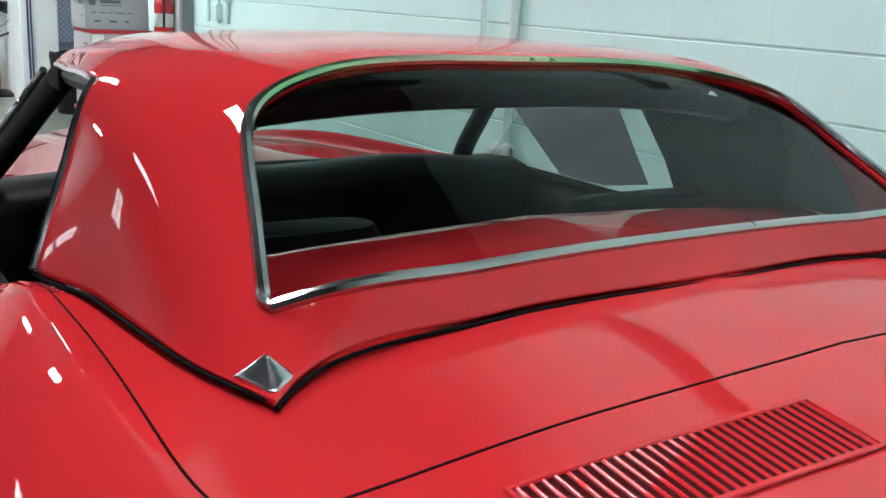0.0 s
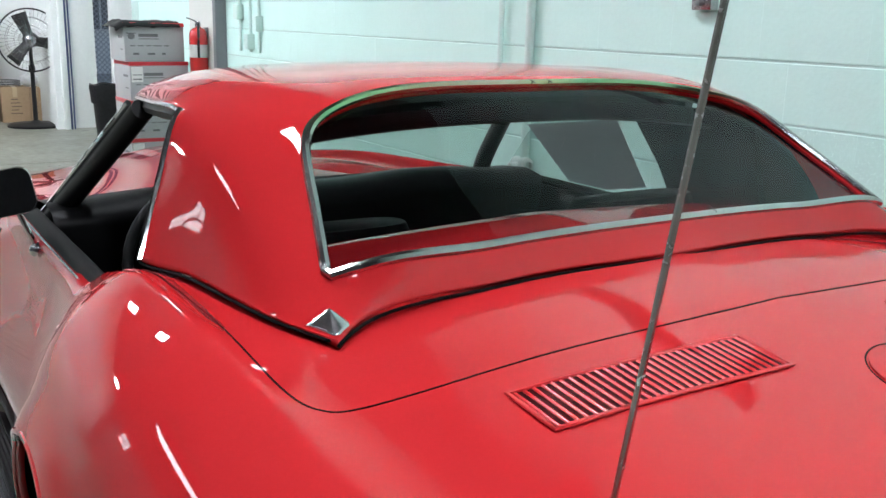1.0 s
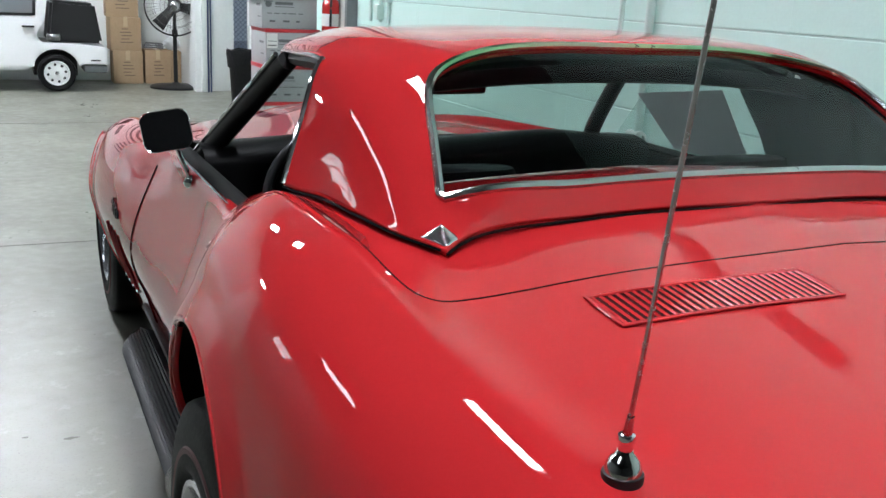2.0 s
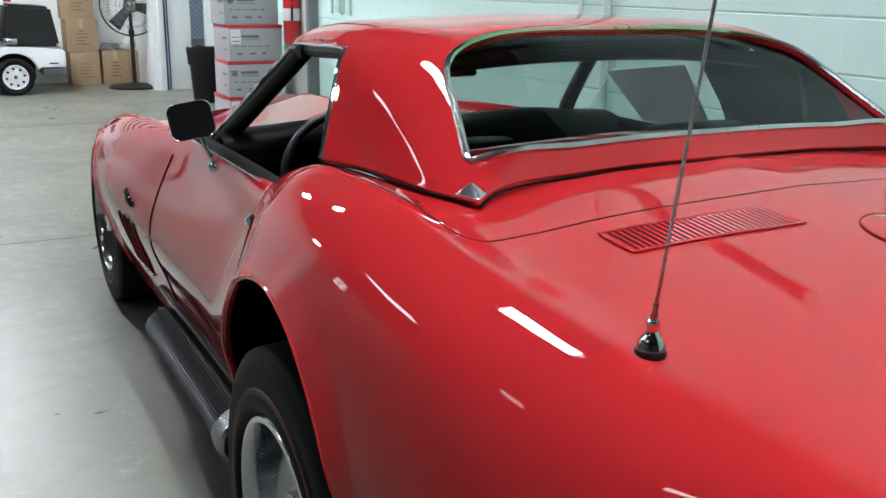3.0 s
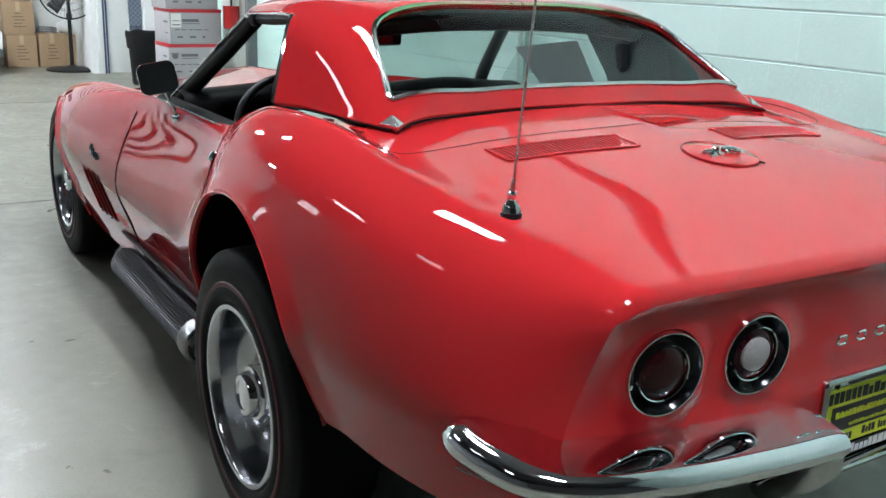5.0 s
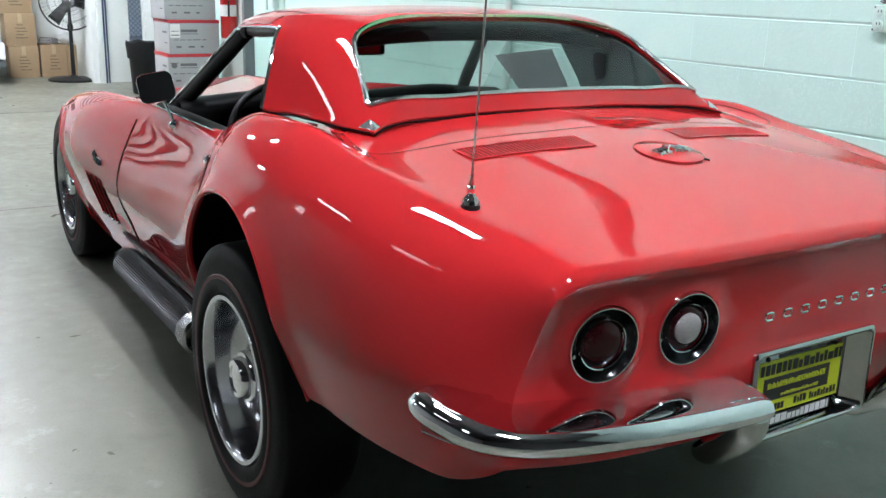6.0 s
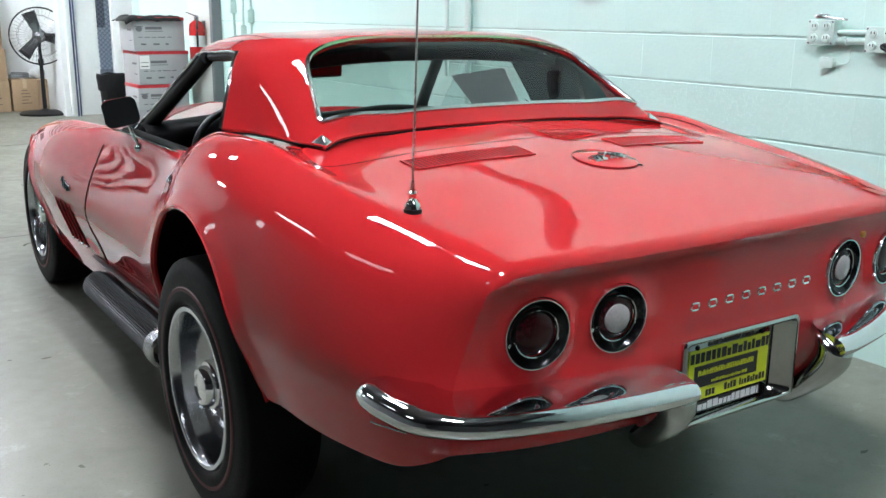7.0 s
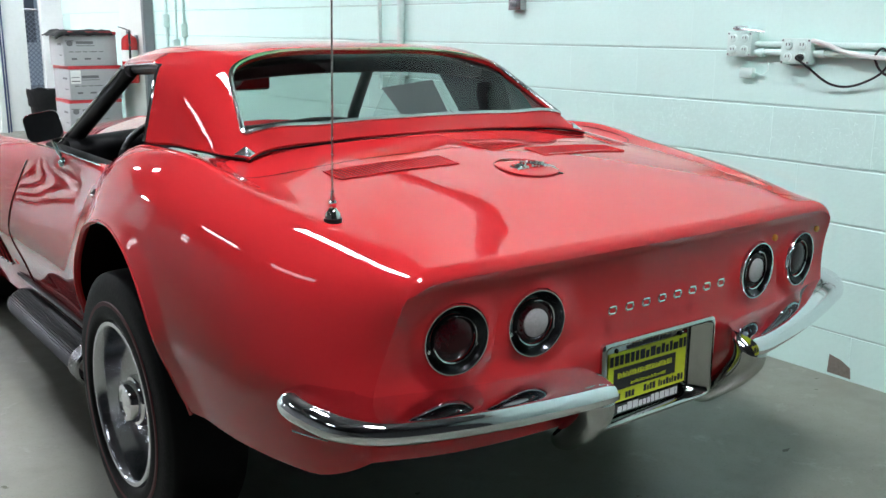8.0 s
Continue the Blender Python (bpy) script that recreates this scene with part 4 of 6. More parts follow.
first = None
for at, turn, spin in (((-0.742, 0, 0.333), 0, 44), ((-0.640, 2.489, 0.333), 0, 50), ((0.742, 0, 0.333), 180, 30), ((0.640, 2.489, 0.333), 180, 70)):
    w = wheel(at, turn, spin)
    if first is None:
        bt, line, rim, cap, slots, back = wheel_meshes()
        first = [part("tyre", bt, RUBBER, w), part("red_line", line, REDLINE, w, "thin red line on the sidewall"), part("rim", rim, ALLOY, w, "polished dished wheel rim"),
                 part("centre_cap", cap, CHROME, w, "chrome centre cap"), part("brake_drum", back, BLACK, w)] + [part("slot", b, DARK, w) for b in slots]
    else:
        for o in first:
            c = new(o.name.split(".")[0], o.data)
            c.parent = w
            if "label" in o:
                c["label"] = o["label"]

# ---- windscreen, mirrors, cockpit ----
for s in (-1, 1):
    pil = catmull([(-0.612, 1.125, 0.840), (-0.581, 0.975, 0.935), (-0.550, 0.825, 1.030), (-0.520, 0.685, 1.120)] if s < 0
                  else [(0.560, 1.160, 0.835), (0.535, 1.100, 0.910), (0.500, 0.980, 1.020), (0.455, 0.850, 1.115)], 6)
    p = part("windscreen_pillar", tube(pil, [0.025 - 0.0002 * i for i in range(len(pil))], 12), BLACK, car, "black windscreen pillar")
    part("pillar_trim", tube([(q[0] + s * 0.022, q[1] + 0.014, q[2] + 0.012) for q in pil], 0.006, 8), CHROME, p)
def screen_row(t):
    a = catmull([(-0.610, 1.13, 0.845), (-0.40, 1.25, 0.850), (0, 1.29, 0.850), (0.36, 1.27, 0.850), (0.555, 1.17, 0.845)], 6)
    b = catmull([(-0.51, 0.785, 1.128), (-0.35, 0.84, 1.155), (0, 0.87, 1.170), (0.32, 0.87, 1.155), (0.455, 0.85, 1.118)], 6)
    return [x + (y - x) * t + np.array((0, 0.02, 0.012)) * math.sin(t * math.pi) for x, y in zip(a, b)]


bm = bmesh.new()
grid(bm, [screen_row(t) for t in np.linspace(0, 1, 8)])
ws = part("windscreen", bm, CLEAR, car, "clear curved windscreen", angle=180)
ws.visible_shadow = False
part("screen_header", tube(screen_row(0.97)[3:-3], 0.018, 8), BLACK, car)
bm = bmesh.new()
rows = []
for x in np.linspace(-0.50, 0.47, 16):
    b = 0.82 - 0.10 * (x / 0.5) ** 2
    rows.append([(x, b + 0.05, 1.165 - 0.035 * (x / 0.5) ** 2), (x, b + 0.035, 1.115), (x, b + 0.01, 1.108), (x, b - 0.10, 1.112), (x, b - 0.13, 1.122), (x, b - 0.13, 1.160)])
grid(bm, rows)
part("sun_visor", bm, VINYL, car, "black padded header with sun visors", angle=60)
bm = bmesh.new()
rows = []
for x in np.linspace(-0.475, 0.475, 21):
    d = 0.030 * (abs(x) / 0.475) ** 2.5
    rows.append([(x, 0.40, 1.188 - d), (x, 0.36, 1.150 - d), (x, 0.30, 1.130 - d), (x, 0.235, 1.1235 - d), (x, 0.200, 1.133 - d), (x, 0.195, 1.160 - d)])
grid(bm, rows)
part("headliner_roll", bm, VINYL, hardtop, "thick padded edge of the headlining", angle=70)
part("screen_base", tube(screen_row(0.0), 0.012, 8), BLACK, car)
# right door glass, with a paper sticker on it
bm = bmesh.new()
grid(bm, [[(0.652 - 0.09 * t, 0.30 + (0.08 * t) + u * (0.86 - 0.42 * t), 0.862 + 0.275 * t) for u in np.linspace(0, 1, 8)] for t in np.linspace(0, 1, 6)])
dg = part("door_glass", bm, CLEAR, car, "raised clear right door glass", angle=180)
dg.visible_shadow = False
bm = bmesh.new()
def on_door_glass(y, z, inn):
    t = (z - 0.862) / 0.275
    return (0.652 - 0.09 * t - inn, y, z)
sheet(bm, [on_door_glass(*q, 0.004) for q in ((0.985, 1.020), (0.612, 1.070), (0.550, 0.912), (0.690, 0.882), (0.850, 0.880))], (-0.0006, 0, 0))
part("window_sticker", bm, PAPER, car, "grey paper sticker inside the door glass", smooth=False)

# door mirror on the left door
MX, MY, MZ = -0.736, 0.905, 0.944
mirror = bmesh.new()
def mirror_ring(w, h, d, r=0.025):
    out = []
    for cx, cz, a0 in ((1, 1, 0), (-1, 1, 90), (-1, -1, 180), (1, -1, 270)):
        for a in range(0, 91, 18):
            out.append((cx * (w - r) + r * math.cos(radians(a0 + a)), d, cz * (h - r) + r * math.sin(radians(a0 + a))))
    return out


mm = pose(MX, MY, MZ, -4, -11, -16) @ Matrix.Scale(0.92, 4)
rows = [mirror_ring(0.052, 0.042, 0.030), mirror_ring(0.059, 0.049, 0.012), mirror_ring(0.060, 0.050, 0.0), mirror_ring(0.0592, 0.0492, -0.002), mirror_ring(0.0578, 0.0478, -0.001)]
vs = grid(mirror, rows, close_u=True)
mirror.faces.new(vs[0])
bmesh.ops.transform(mirror, matrix=mm, verts=mirror.verts)
dm = part("door_mirror", mirror, CHROME, car, "chrome door mirror on a thin stalk")
bm = bmesh.new()
bm.faces.new([bm.verts.new(p) for p in mirror_ring(0.0581, 0.0481, -0.0012)])
bmesh.ops.transform(bm, matrix=mm, verts=bm.verts)
part("mirror_glass", bm, MIRROR, dm, "mirror glass reflecting the dark room")
stalk = catmull([(-0.687, 0.895, 0.825), (-0.690, 0.897, 0.842), (-0.702, 0.901, 0.872), (-0.713, 0.907, 0.902)], 5)
part("stalk", tube(stalk, [0.010] * 3 + [0.0055] * (len(stalk) - 3), 10), CHROME, dm)
part("foot", lathe([(0.017, -0.006), (0.016, 0.005), (0.011, 0.010), (0.004, 0.012)], 20, pose(-0.687, 0.895, 0.829, 0, -35, 0)), CHROME, dm)

# cockpit tub, dash, seats, wheel, mirror
bm = bmesh.new()
rows = []
for y in np.linspace(0.18, 1.30, 14):
    rows.append([(x, y, z) for x, z in ((-0.672, 0.852), (-0.655, 0.84), (-0.63, 0.76), (-0.62, 0.50), (-0.58, 0.30), (-0.25, 0.27), (-0.16, 0.45), (0.16, 0.45), (0.25, 0.27), (0.58, 0.30), (0.62, 0.50),
                                        (0.63, 0.76), (0.655, 0.84), (0.672, 0.852))])
vs = grid(bm, rows)
bm.faces.new([bm.verts.new((x, 0.19, z)) for x, z in ((-0.63, 0.25), (0.63, 0.25), (0.63, 0.93), (-0.63, 0.93))])
part("cockpit_lining", bm, VINYL, car, "black vinyl cockpit lining", angle=50)
for s in (-1, 1):
    part("door_sill_trim", tube([(s * 0.660, y, 0.862) for y in np.linspace(0.36, 1.12, 10)], 0.020, 10, flat=0.5), SEAL, car, "black door sill weatherstrip")
    part("sill_chrome", tube([(s * 0.684, y, 0.8605) for y in np.linspace(0.46, 1.14, 10)], 0.0020, 6), STEEL, car)
bm = bmesh.new()
rows = []
for x in np.linspace(-0.64, 0.64, 25):
    hump = 0.022 * (math.exp(-((x + 0.33) / 0.16) ** 2) + math.exp(-((x - 0.33) / 0.18) ** 2))
    rows.append([(x, 1.25, 0.840), (x, 1.15, 0.880 + hump * 0.6), (x, 1.04, 0.890 + hump), (x, 0.98, 0.880 + hump), (x, 0.955, 0.850 + hump * 0.5), (x, 0.985, 0.76), (x, 1.02, 0.62), (x, 1.05, 0.45)])
grid(bm, rows)
part("dashboard", bm, VINYL, car, "black padded dashboard", angle=60)
part("console", box(-0.11, 0.25, 0.40, 0.11, 1.02, 0.56, 0.03), VINYL, car)


def seat(x):
    bm = bmesh.new()
    rows = []
    for t in np.linspace(0, 1, 10):
        z = 0.46 + 0.50 * t
        y = 0.42 - 0.13 * t
        w = 0.235 - 0.10 * max(0, t - 0.72) / 0.28 * 0.9
        d = 0.060 - 0.02 * t
        rows.append([(x + w * math.copysign(abs(math.cos(a)) ** 0.5, math.cos(a)), y + d * math.copysign(abs(math.sin(a)) ** 0.7, math.sin(a)), z) for a in np.linspace(0, 2 * math.pi, 29)[:-1]])
    vs = grid(bm, rows, close_u=True)
    bm.faces.new(vs[-1])
    b = part("seat", bm, VINYL, car, "black vinyl bucket seat", angle=70)
    part("cushion", box(x - 0.24, 0.42, 0.36, x + 0.24, 0.92, 0.50, 0.04, seg=3), VINYL, b)


seat(-0.34)
seat(0.34)
sw = Vector((-0.34, 0.82, 0.765))
wm = Matrix.Translation(sw) @ pose(0, 0, 0, 68, 0, 0)
bm = tube([wm @ Vector((0.19 * math.cos(a), 0.19 * math.sin(a), 0)) for a in np.linspace(0, 2 * math.pi, 41)[:-1]], 0.012, 10, closed=True)
st = part("steering_wheel", bm, BLACK, car, "black three-spoke steering wheel")
for a in (90, 210, 330):
    part("spoke", tube([wm @ Vector((0.03 * math.cos(radians(a)), 0.03 * math.sin(radians(a)), -0.02)), wm @ Vector((0.185 * math.cos(radians(a)), 0.185 * math.sin(radians(a)), 0))], 0.010, 8, flat=0.4), STEEL, st)
part("hub", lathe([(0.045, -0.03), (0.048, 0.0), (0.03, 0.012), (0.004, 0.014)], 24, wm), BLACK, st)
part("column", tube([sw, (-0.36, 1.02, 0.70)], 0.03, 10), BLACK, st)
im = box(-0.075, -0.012, -0.024, 0.075, 0.012, 0.024, 0.011, seg=3)
bmesh.ops.transform(im, matrix=pose(-0.115, 0.700, 1.073, 0, 0, 8), verts=im.verts)
rvm = part("interior_mirror", im, BLACK, car, "black interior mirror")
im = box(-0.066, -0.0135, -0.018, 0.066, -0.0122, 0.018)
bmesh.ops.transform(im, matrix=pose(-0.115, 0.700, 1.073, 0, 0, 8), verts=im.verts)
part("mirror_glass", im, MIRROR, rvm, smooth=False)
part("arm", tube([(-0.11, 0.705, 1.085), (-0.08, 0.76, 1.105), (-0.03, 0.80, 1.125)], 0.007, 8), BLACK, rvm)


# ---- the room ----
FLOOR = mat("concrete", (0.25, 0.248, 0.19), 0.38, var=0.16, grain=14, stain=2.2, bump=0.0005, rvar=0.14, tint=(0.150, 0.150, 0.112))
BLOCK = mat("painted_block", (0.62, 0.85, 0.79), 0.55, var=0.03, grain=60, stain=1.2, bump=0.0008, per=0.015)
PITTED = mat("pitted_block", (0.61, 0.84, 0.78), 0.6, var=0.04, grain=130, stain=1.2, bump=0.0028, per=0.015)
MORTAR = mat("painted_mortar", (0.50, 0.67, 0.63), 0.7, var=0.08, grain=50)
WHITEWALL = mat("white_wall", (0.74, 0.77, 0.76), 0.6, var=0.06, grain=30, stain=1.0, bump=0.0006)
GREY_WALL = mat("grey_wall", (0.135, 0.14, 0.145), 0.6, var=0.1, grain=30, stain=1.0)
DIM = mat("dark_wall", (0.035, 0.036, 0.038), 0.8, var=0.25, grain=20, stain=0.8)
CEIL = mat("ceiling_grey", (0.10, 0.10, 0.103), 0.7, var=0.08, grain=20, stain=1.0)
JOIST = mat("joist_paint", (0.05, 0.05, 0.053), 0.6, var=0.1)
TUBE_MAT = mat("tube_light", (0.91, 0.955, 1.03), 0.5, emit=TUBE * 1.15)
# left row: glow cut down to balance the floor and the car's flank
LEFT_TUBE = mat("weak_tube_light", (0.91, 0.955, 1.03), 0.5, emit=TUBE * 0.13)
# glow cut further so its streak in the paint stays faint
DIM_TUBE = mat("failing_tube_light", (0.91, 0.955, 1.03), 0.5, emit=TUBE * 0.045)
# rear fixture: glow raised above the main one to brighten the tail
REAR_TUBE = mat("worn_tube_light", (0.91, 0.955, 1.03), 0.5, emit=TUBE * 1.35)
# far fixtures: glow raised to stand in for daylight from the doorway
FAR_TUBE = mat("strong_tube_light", (0.91, 0.955, 1.03), 0.5, emit=TUBE * 2.4)
PIPE = mat("painted_pipe", (0.60, 0.77, 0.72), 0.4, var=0.05, grain=60)
GREY = mat("grey_enamel", (0.16, 0.17, 0.18), 0.45, var=0.1)
CARD = mat("cardboard", (0.36, 0.25, 0.15), 0.85, var=0.14, grain=50, stain=3, bump=0.0004, per=0.2)
CARD_INK = mat("carton_print", (0.14, 0.10, 0.07), 0.8)
GREYBOX = mat("grey_carton", (0.36, 0.365, 0.37), 0.55, var=0.08, grain=40, stain=3, per=0.1)
GREY_INK = mat("grey_print", (0.12, 0.12, 0.125), 0.6)
RED_TAPE = mat("red_tape", (0.50, 0.03, 0.04), 0.4, var=0.1)
LABEL = mat("paper_label", (0.72, 0.72, 0.70), 0.7, var=0.05)
EXT_RED = mat("extinguisher_red", (0.50, 0.02, 0.02), 0.25, coat=0.6, var=0.05)
BAG = mat("black_plastic", (0.012, 0.012, 0.013), 0.38, var=0.3, grain=30, stain=5, bump=0.004, spec=0.15)
CARWHITE = mat("white_enamel", (0.80, 0.81, 0.82), 0.3, coat=0.5, var=0.03)
NAVY = mat("navy_seal", (0.05, 0.07, 0.16), 0.5, var=0.1)
ZINC = mat("galvanised", (0.42, 0.44, 0.47), 0.45, 0.7, var=0.1)
ASPHALT = mat("yard", (0.30, 0.30, 0.29), 0.85, var=0.2, grain=20)
WX = 1.66


def concrete():
    """Worn floor: broad cloudy tone, blotches, fine grain and dark specks."""
    nt = FLOOR.node_tree
    b = nt.nodes["Principled BSDF"]
    co = nt.nodes.new("ShaderNodeTexCoord")

    def noise(scale, detail=6, rough=0.6):
        n = nt.nodes.new("ShaderNodeTexNoise")
        n.inputs["Scale"].default_value, n.inputs["Detail"].default_value, n.inputs["Roughness"].default_value = scale, detail, rough
        nt.links.new(co.outputs["Object"], n.inputs["Vector"])
        return n.outputs["Fac"]

    def band(src, a, z):
        r = nt.nodes.new("ShaderNodeMapRange")
        r.inputs["From Min"].default_value, r.inputs["From Max"].default_value = a, z
        nt.links.new(src, r.inputs["Value"])
        return r.outputs["Result"]

    def blend(fac, one, two):
        m = nt.nodes.new("ShaderNodeMix")
        m.data_type = "RGBA"
        nt.links.new(fac, m.inputs["Factor"])
        for key, v in (("A", one), ("B", two)):
            if isinstance(v, tuple):
                m.inputs[key].default_value = (*v, 1)
            else:
                nt.links.new(v, m.inputs[key])
        return m.outputs["Result"]

    base = blend(band(noise(0.55, 4), 0.35, 0.65), (0.158, 0.162, 0.130), (0.213, 0.216, 0.178))
    blot = blend(band(noise(3.2, 8, 0.7), 0.52, 0.72), base, (0.150, 0.152, 0.128))
    pale = blend(band(noise(7.0, 6, 0.7), 0.58, 0.80), blot, (0.335, 0.338, 0.30))
    grain = blend(band(noise(120, 3), 0.56, 0.80), pale, (0.13, 0.128, 0.10))
    nt.links.new(grain, b.inputs["Base Color"])


concrete()


def pits():
    """Small sharp pits in the rough course of the wall."""
    nt = PITTED.node_tree
    b = nt.nodes["Principled BSDF"]
    co = nt.nodes.new("ShaderNodeTexCoord")
    n = nt.nodes.new("ShaderNodeTexNoise")
    n.inputs["Scale"].default_value, n.inputs["Detail"].default_value = 150, 3
    r = nt.nodes.new("ShaderNodeMapRange")
    r.inputs["From Min"].default_value, r.inputs["From Max"].default_value = 0.30, 0.37
    bump = nt.nodes.new("ShaderNodeBump")
    bump.inputs["Strength"].default_value, bump.inputs["Distance"].default_value = 1.0, 0.0026
    nt.links.new(co.outputs["Object"], n.inputs["Vector"])
    nt.links.new(n.outputs["Fac"], r.inputs["Value"])
    nt.links.new(r.outputs["Result"], bump.inputs["Height"])
    nt.links.new(bump.outputs["Normal"], b.inputs["Normal"])


pits()


def struct(name, bm, material, label, category, smooth=False):
    return tagged(part(name, bm, material, smooth=smooth), label, category, kind="structure")


floor = struct("floor", box(-7.5, -6.0, -0.2, 2.1, 11.4, 0.0), FLOOR, "worn grey-beige concrete garage floor with dark specks", "floor")
struct("ground", box(-60, 11.4, -0.22, 60, 90, -0.02), ASPHALT, "pale sunlit yard outside the garage", "ground")
wall_right = struct("wall_right", box(WX - 0.015, -6, 0, WX + 0.22, 9.1, 4.0), MORTAR, "pale mint painted concrete block wall", "wall")
struct("wall_left", box(-7.2, -6, 0, -7.0, 11.5, 4.0), GREY_WALL, "grey painted garage wall", "wall")
struct("wall_back", box(-7, -6.2, 0, 1.9, -6.0, 4.0), DIM, "dark painted back wall of the garage", "wall")
struct("wall_far", box(-7.0, 11.25, 0, 1.10, 11.45, 4.0), WHITEWALL, "white painted far wall of the garage", "wall")
struct("wall_return", box(1.02, 10.02, 0, 1.10, 11.25, 4.0), WHITEWALL, "white painted wall return beside the doorway", "wall")
struct("wall_end", box(1.96, 9.1, 0, 2.06, 10.1, 4.0), WHITEWALL, "white painted wall end beside the doorway", "wall")
struct("wall_stub", box(WX + 0.22, 9.0, 0, 2.06, 9.1, 4.0), WHITEWALL, "white painted wall end beside the doorway", "wall")
struct("door_header", box(1.09, 10.0, 2.6, 1.96, 10.1, 4.0), WHITEWALL, "white wall over the doorway", "wall")
bm = box(-7.2, -6.2, 4.0, 2.1, 11.5, 4.1)
struct("ceiling", bm, CEIL, "dim grey ribbed garage ceiling", "ceiling")
bm = bmesh.new()
for k in range(19):
    x = -6.8 + 0.30 * k
    box(x, -6, 3.865, x + 0.12, 11.3, 4.0, bm=bm)
struct("joists", bm, JOIST, "dark joists under the ceiling", "joist")
for y in (-3.2, 1.6, 6.0):
    j = struct("beam", box(-7, y, 3.70, WX, y + 0.16, 3.86), JOIST, "grey steel beam under the ceiling", "beam")

# roller shutter high on the far wall
shut = thing("roller_shutter", "white ribbed roller shutter on the far wall", "shutter", kind="structure")
for k in range(16):
    z = 0.75 + 0.2 * k
    part("slat", box(-5.4, 11.16, z, 0.9 if z > 1.5 else -2.4, 11.23, z + 0.115, 0.02), WHITEWALL, shut)
part("backing", box(-5.4, 11.235, 0.70, -2.4, 11.246, 3.95, bm=box(-2.4, 11.235, 1.52, 0.9, 11.246, 3.95)), GREY_WALL, shut, smooth=False)

# floor marks: joints, cracks and specks
rng = random.Random(11)
bm = bmesh.new()
box(-7.4, 3.535, 0.0, 1.6, 3.543, 0.0015, bm=bm)
box(-7.4, 7.60, 0.0, 1.6, 7.608, 0.0015, bm=bm)
struct("floor_joint", bm, mat("joint_dirt", (0.16, 0.155, 0.14), 0.8), "dark saw-cut joint in the concrete", "joint")
bm = bmesh.new()
for k in range(260):
    x, y = rng.uniform(-3.2, 1.55), rng.uniform(-1.6, 9.5)
    r = rng.choice((0.003, 0.004, 0.006, 0.008, 0.012)) * rng.uniform(0.6, 1.2)
    n = 7
    pts = [bm.verts.new((x + r * rng.uniform(0.5, 1.6) * math.cos(a * 6.283 / n) * rng.uniform(0.8, 1.6), y + r * rng.uniform(0.4, 1.0) * math.sin(a * 6.283 / n), 0.0012)) for a in range(n)]
    bm.faces.new(pts)
tagged(part("floor_specks", bm, mat("floor_dirt", (0.12, 0.115, 0.10), 0.85), smooth=False), "dark specks and chips on the concrete", "dirt", kind="stuff")

# right wall: painted blocks
COURSE, BLOCK_L, Z0 = 0.2030, 0.4060, -0.035


def block_mesh(l, h):
    bm = box(-0.020, -l / 2, -h / 2, 0.012, l / 2, h / 2)
    front = [e for e in bm.edges if all(v.co.x < 0 for v in e.verts) and abs(e.verts[0].co.z - e.verts[1].co.z) < 1e-4]
    bmesh.ops.bevel(bm, geom=front, offset=0.003, segments=1, affect="EDGES")
    me = bpy.data.meshes.new("block")
    bm.to_mesh(me)
    bm.free()
    return me


smooth_block, pitted_block = block_mesh(BLOCK_L - 0.0004, COURSE - 0.006), block_mesh(BLOCK_L - 0.0004, COURSE - 0.006)
smooth_block.materials.append(BLOCK)
pitted_block.materials.append(PITTED)
rest = bmesh.new()
for k in range(0, 20):
    z = Z0 + COURSE * (k + 0.5)
    shift = -0.25 if k % 2 else -0.126
    n = 0
    y = shift - 0.203 - BLOCK_L * 13
    while y < 9.1:
        y += BLOCK_L
        if y > 9.0:
            break
        inside = -1.4 < y < 9.0 and k <= 8
        if z - COURSE / 2 < 0:
            box(WX - 0.02, y - BLOCK_L / 2 + 0.001, 0.0, WX + 0.012, y + BLOCK_L / 2 - 0.001, z + COURSE / 2 - 0.003, bm=rest)
        elif inside:
            b = new("block", pitted_block if (k == 4) else smooth_block)
            b.parent = wall_right
            b.location = (WX + rng.uniform(-0.0006, 0.0006), y, z)
        else:
            box(WX - 0.02, y - BLOCK_L / 2 + 0.001, z - COURSE / 2 + 0.003, WX + 0.012, y + BLOCK_L / 2 - 0.001, z + COURSE / 2 - 0.003, bm=rest)
ob = part("blocks", rest, BLOCK, wall_right, smooth=False)
ob["kind"] = "stuff"


def tube_light(x, y, z, glow, half_w=0.12, half_l=0.45):
    t = thing("ceiling_light", "white fluorescent fixture with a diffuser hung under the ceiling", "light", "ceiling lights", (0, 0, 0))
    part("housing", box(-half_w - 0.03, -half_l - 0.05, 0.0, half_w + 0.03, half_l + 0.05, 0.06, 0.01), WHITEWALL, t)
    part("diffuser", box(-half_w, -half_l, -0.045, half_w, half_l, -0.002, 0.015), glow, t, "glowing white diffuser")
    for y0 in (0.1 - half_l, half_l - 0.1):
        part("hanger", tube([(0, y0, 0.05), (0, y0, 0.45)], 0.004, 6), GREY, t)
    t.matrix_basis = pose(x, y, z)
    return t


LZ = 3.56
tube_light(-0.5, 1.2, LZ, TUBE_MAT, 0.13, 0.36)
tube_light(-0.6, -1.8, LZ, REAR_TUBE)
light = tube_light(-1.2, 5.4, LZ, FAR_TUBE)
for p in ((-1.1, 8.9), (-4.7, 9.0)):
    copy_thing(light, pose(p[0], p[1], LZ))
tube_light(-3.5, 1.2, LZ, DIM_TUBE, 0.12, 0.28)
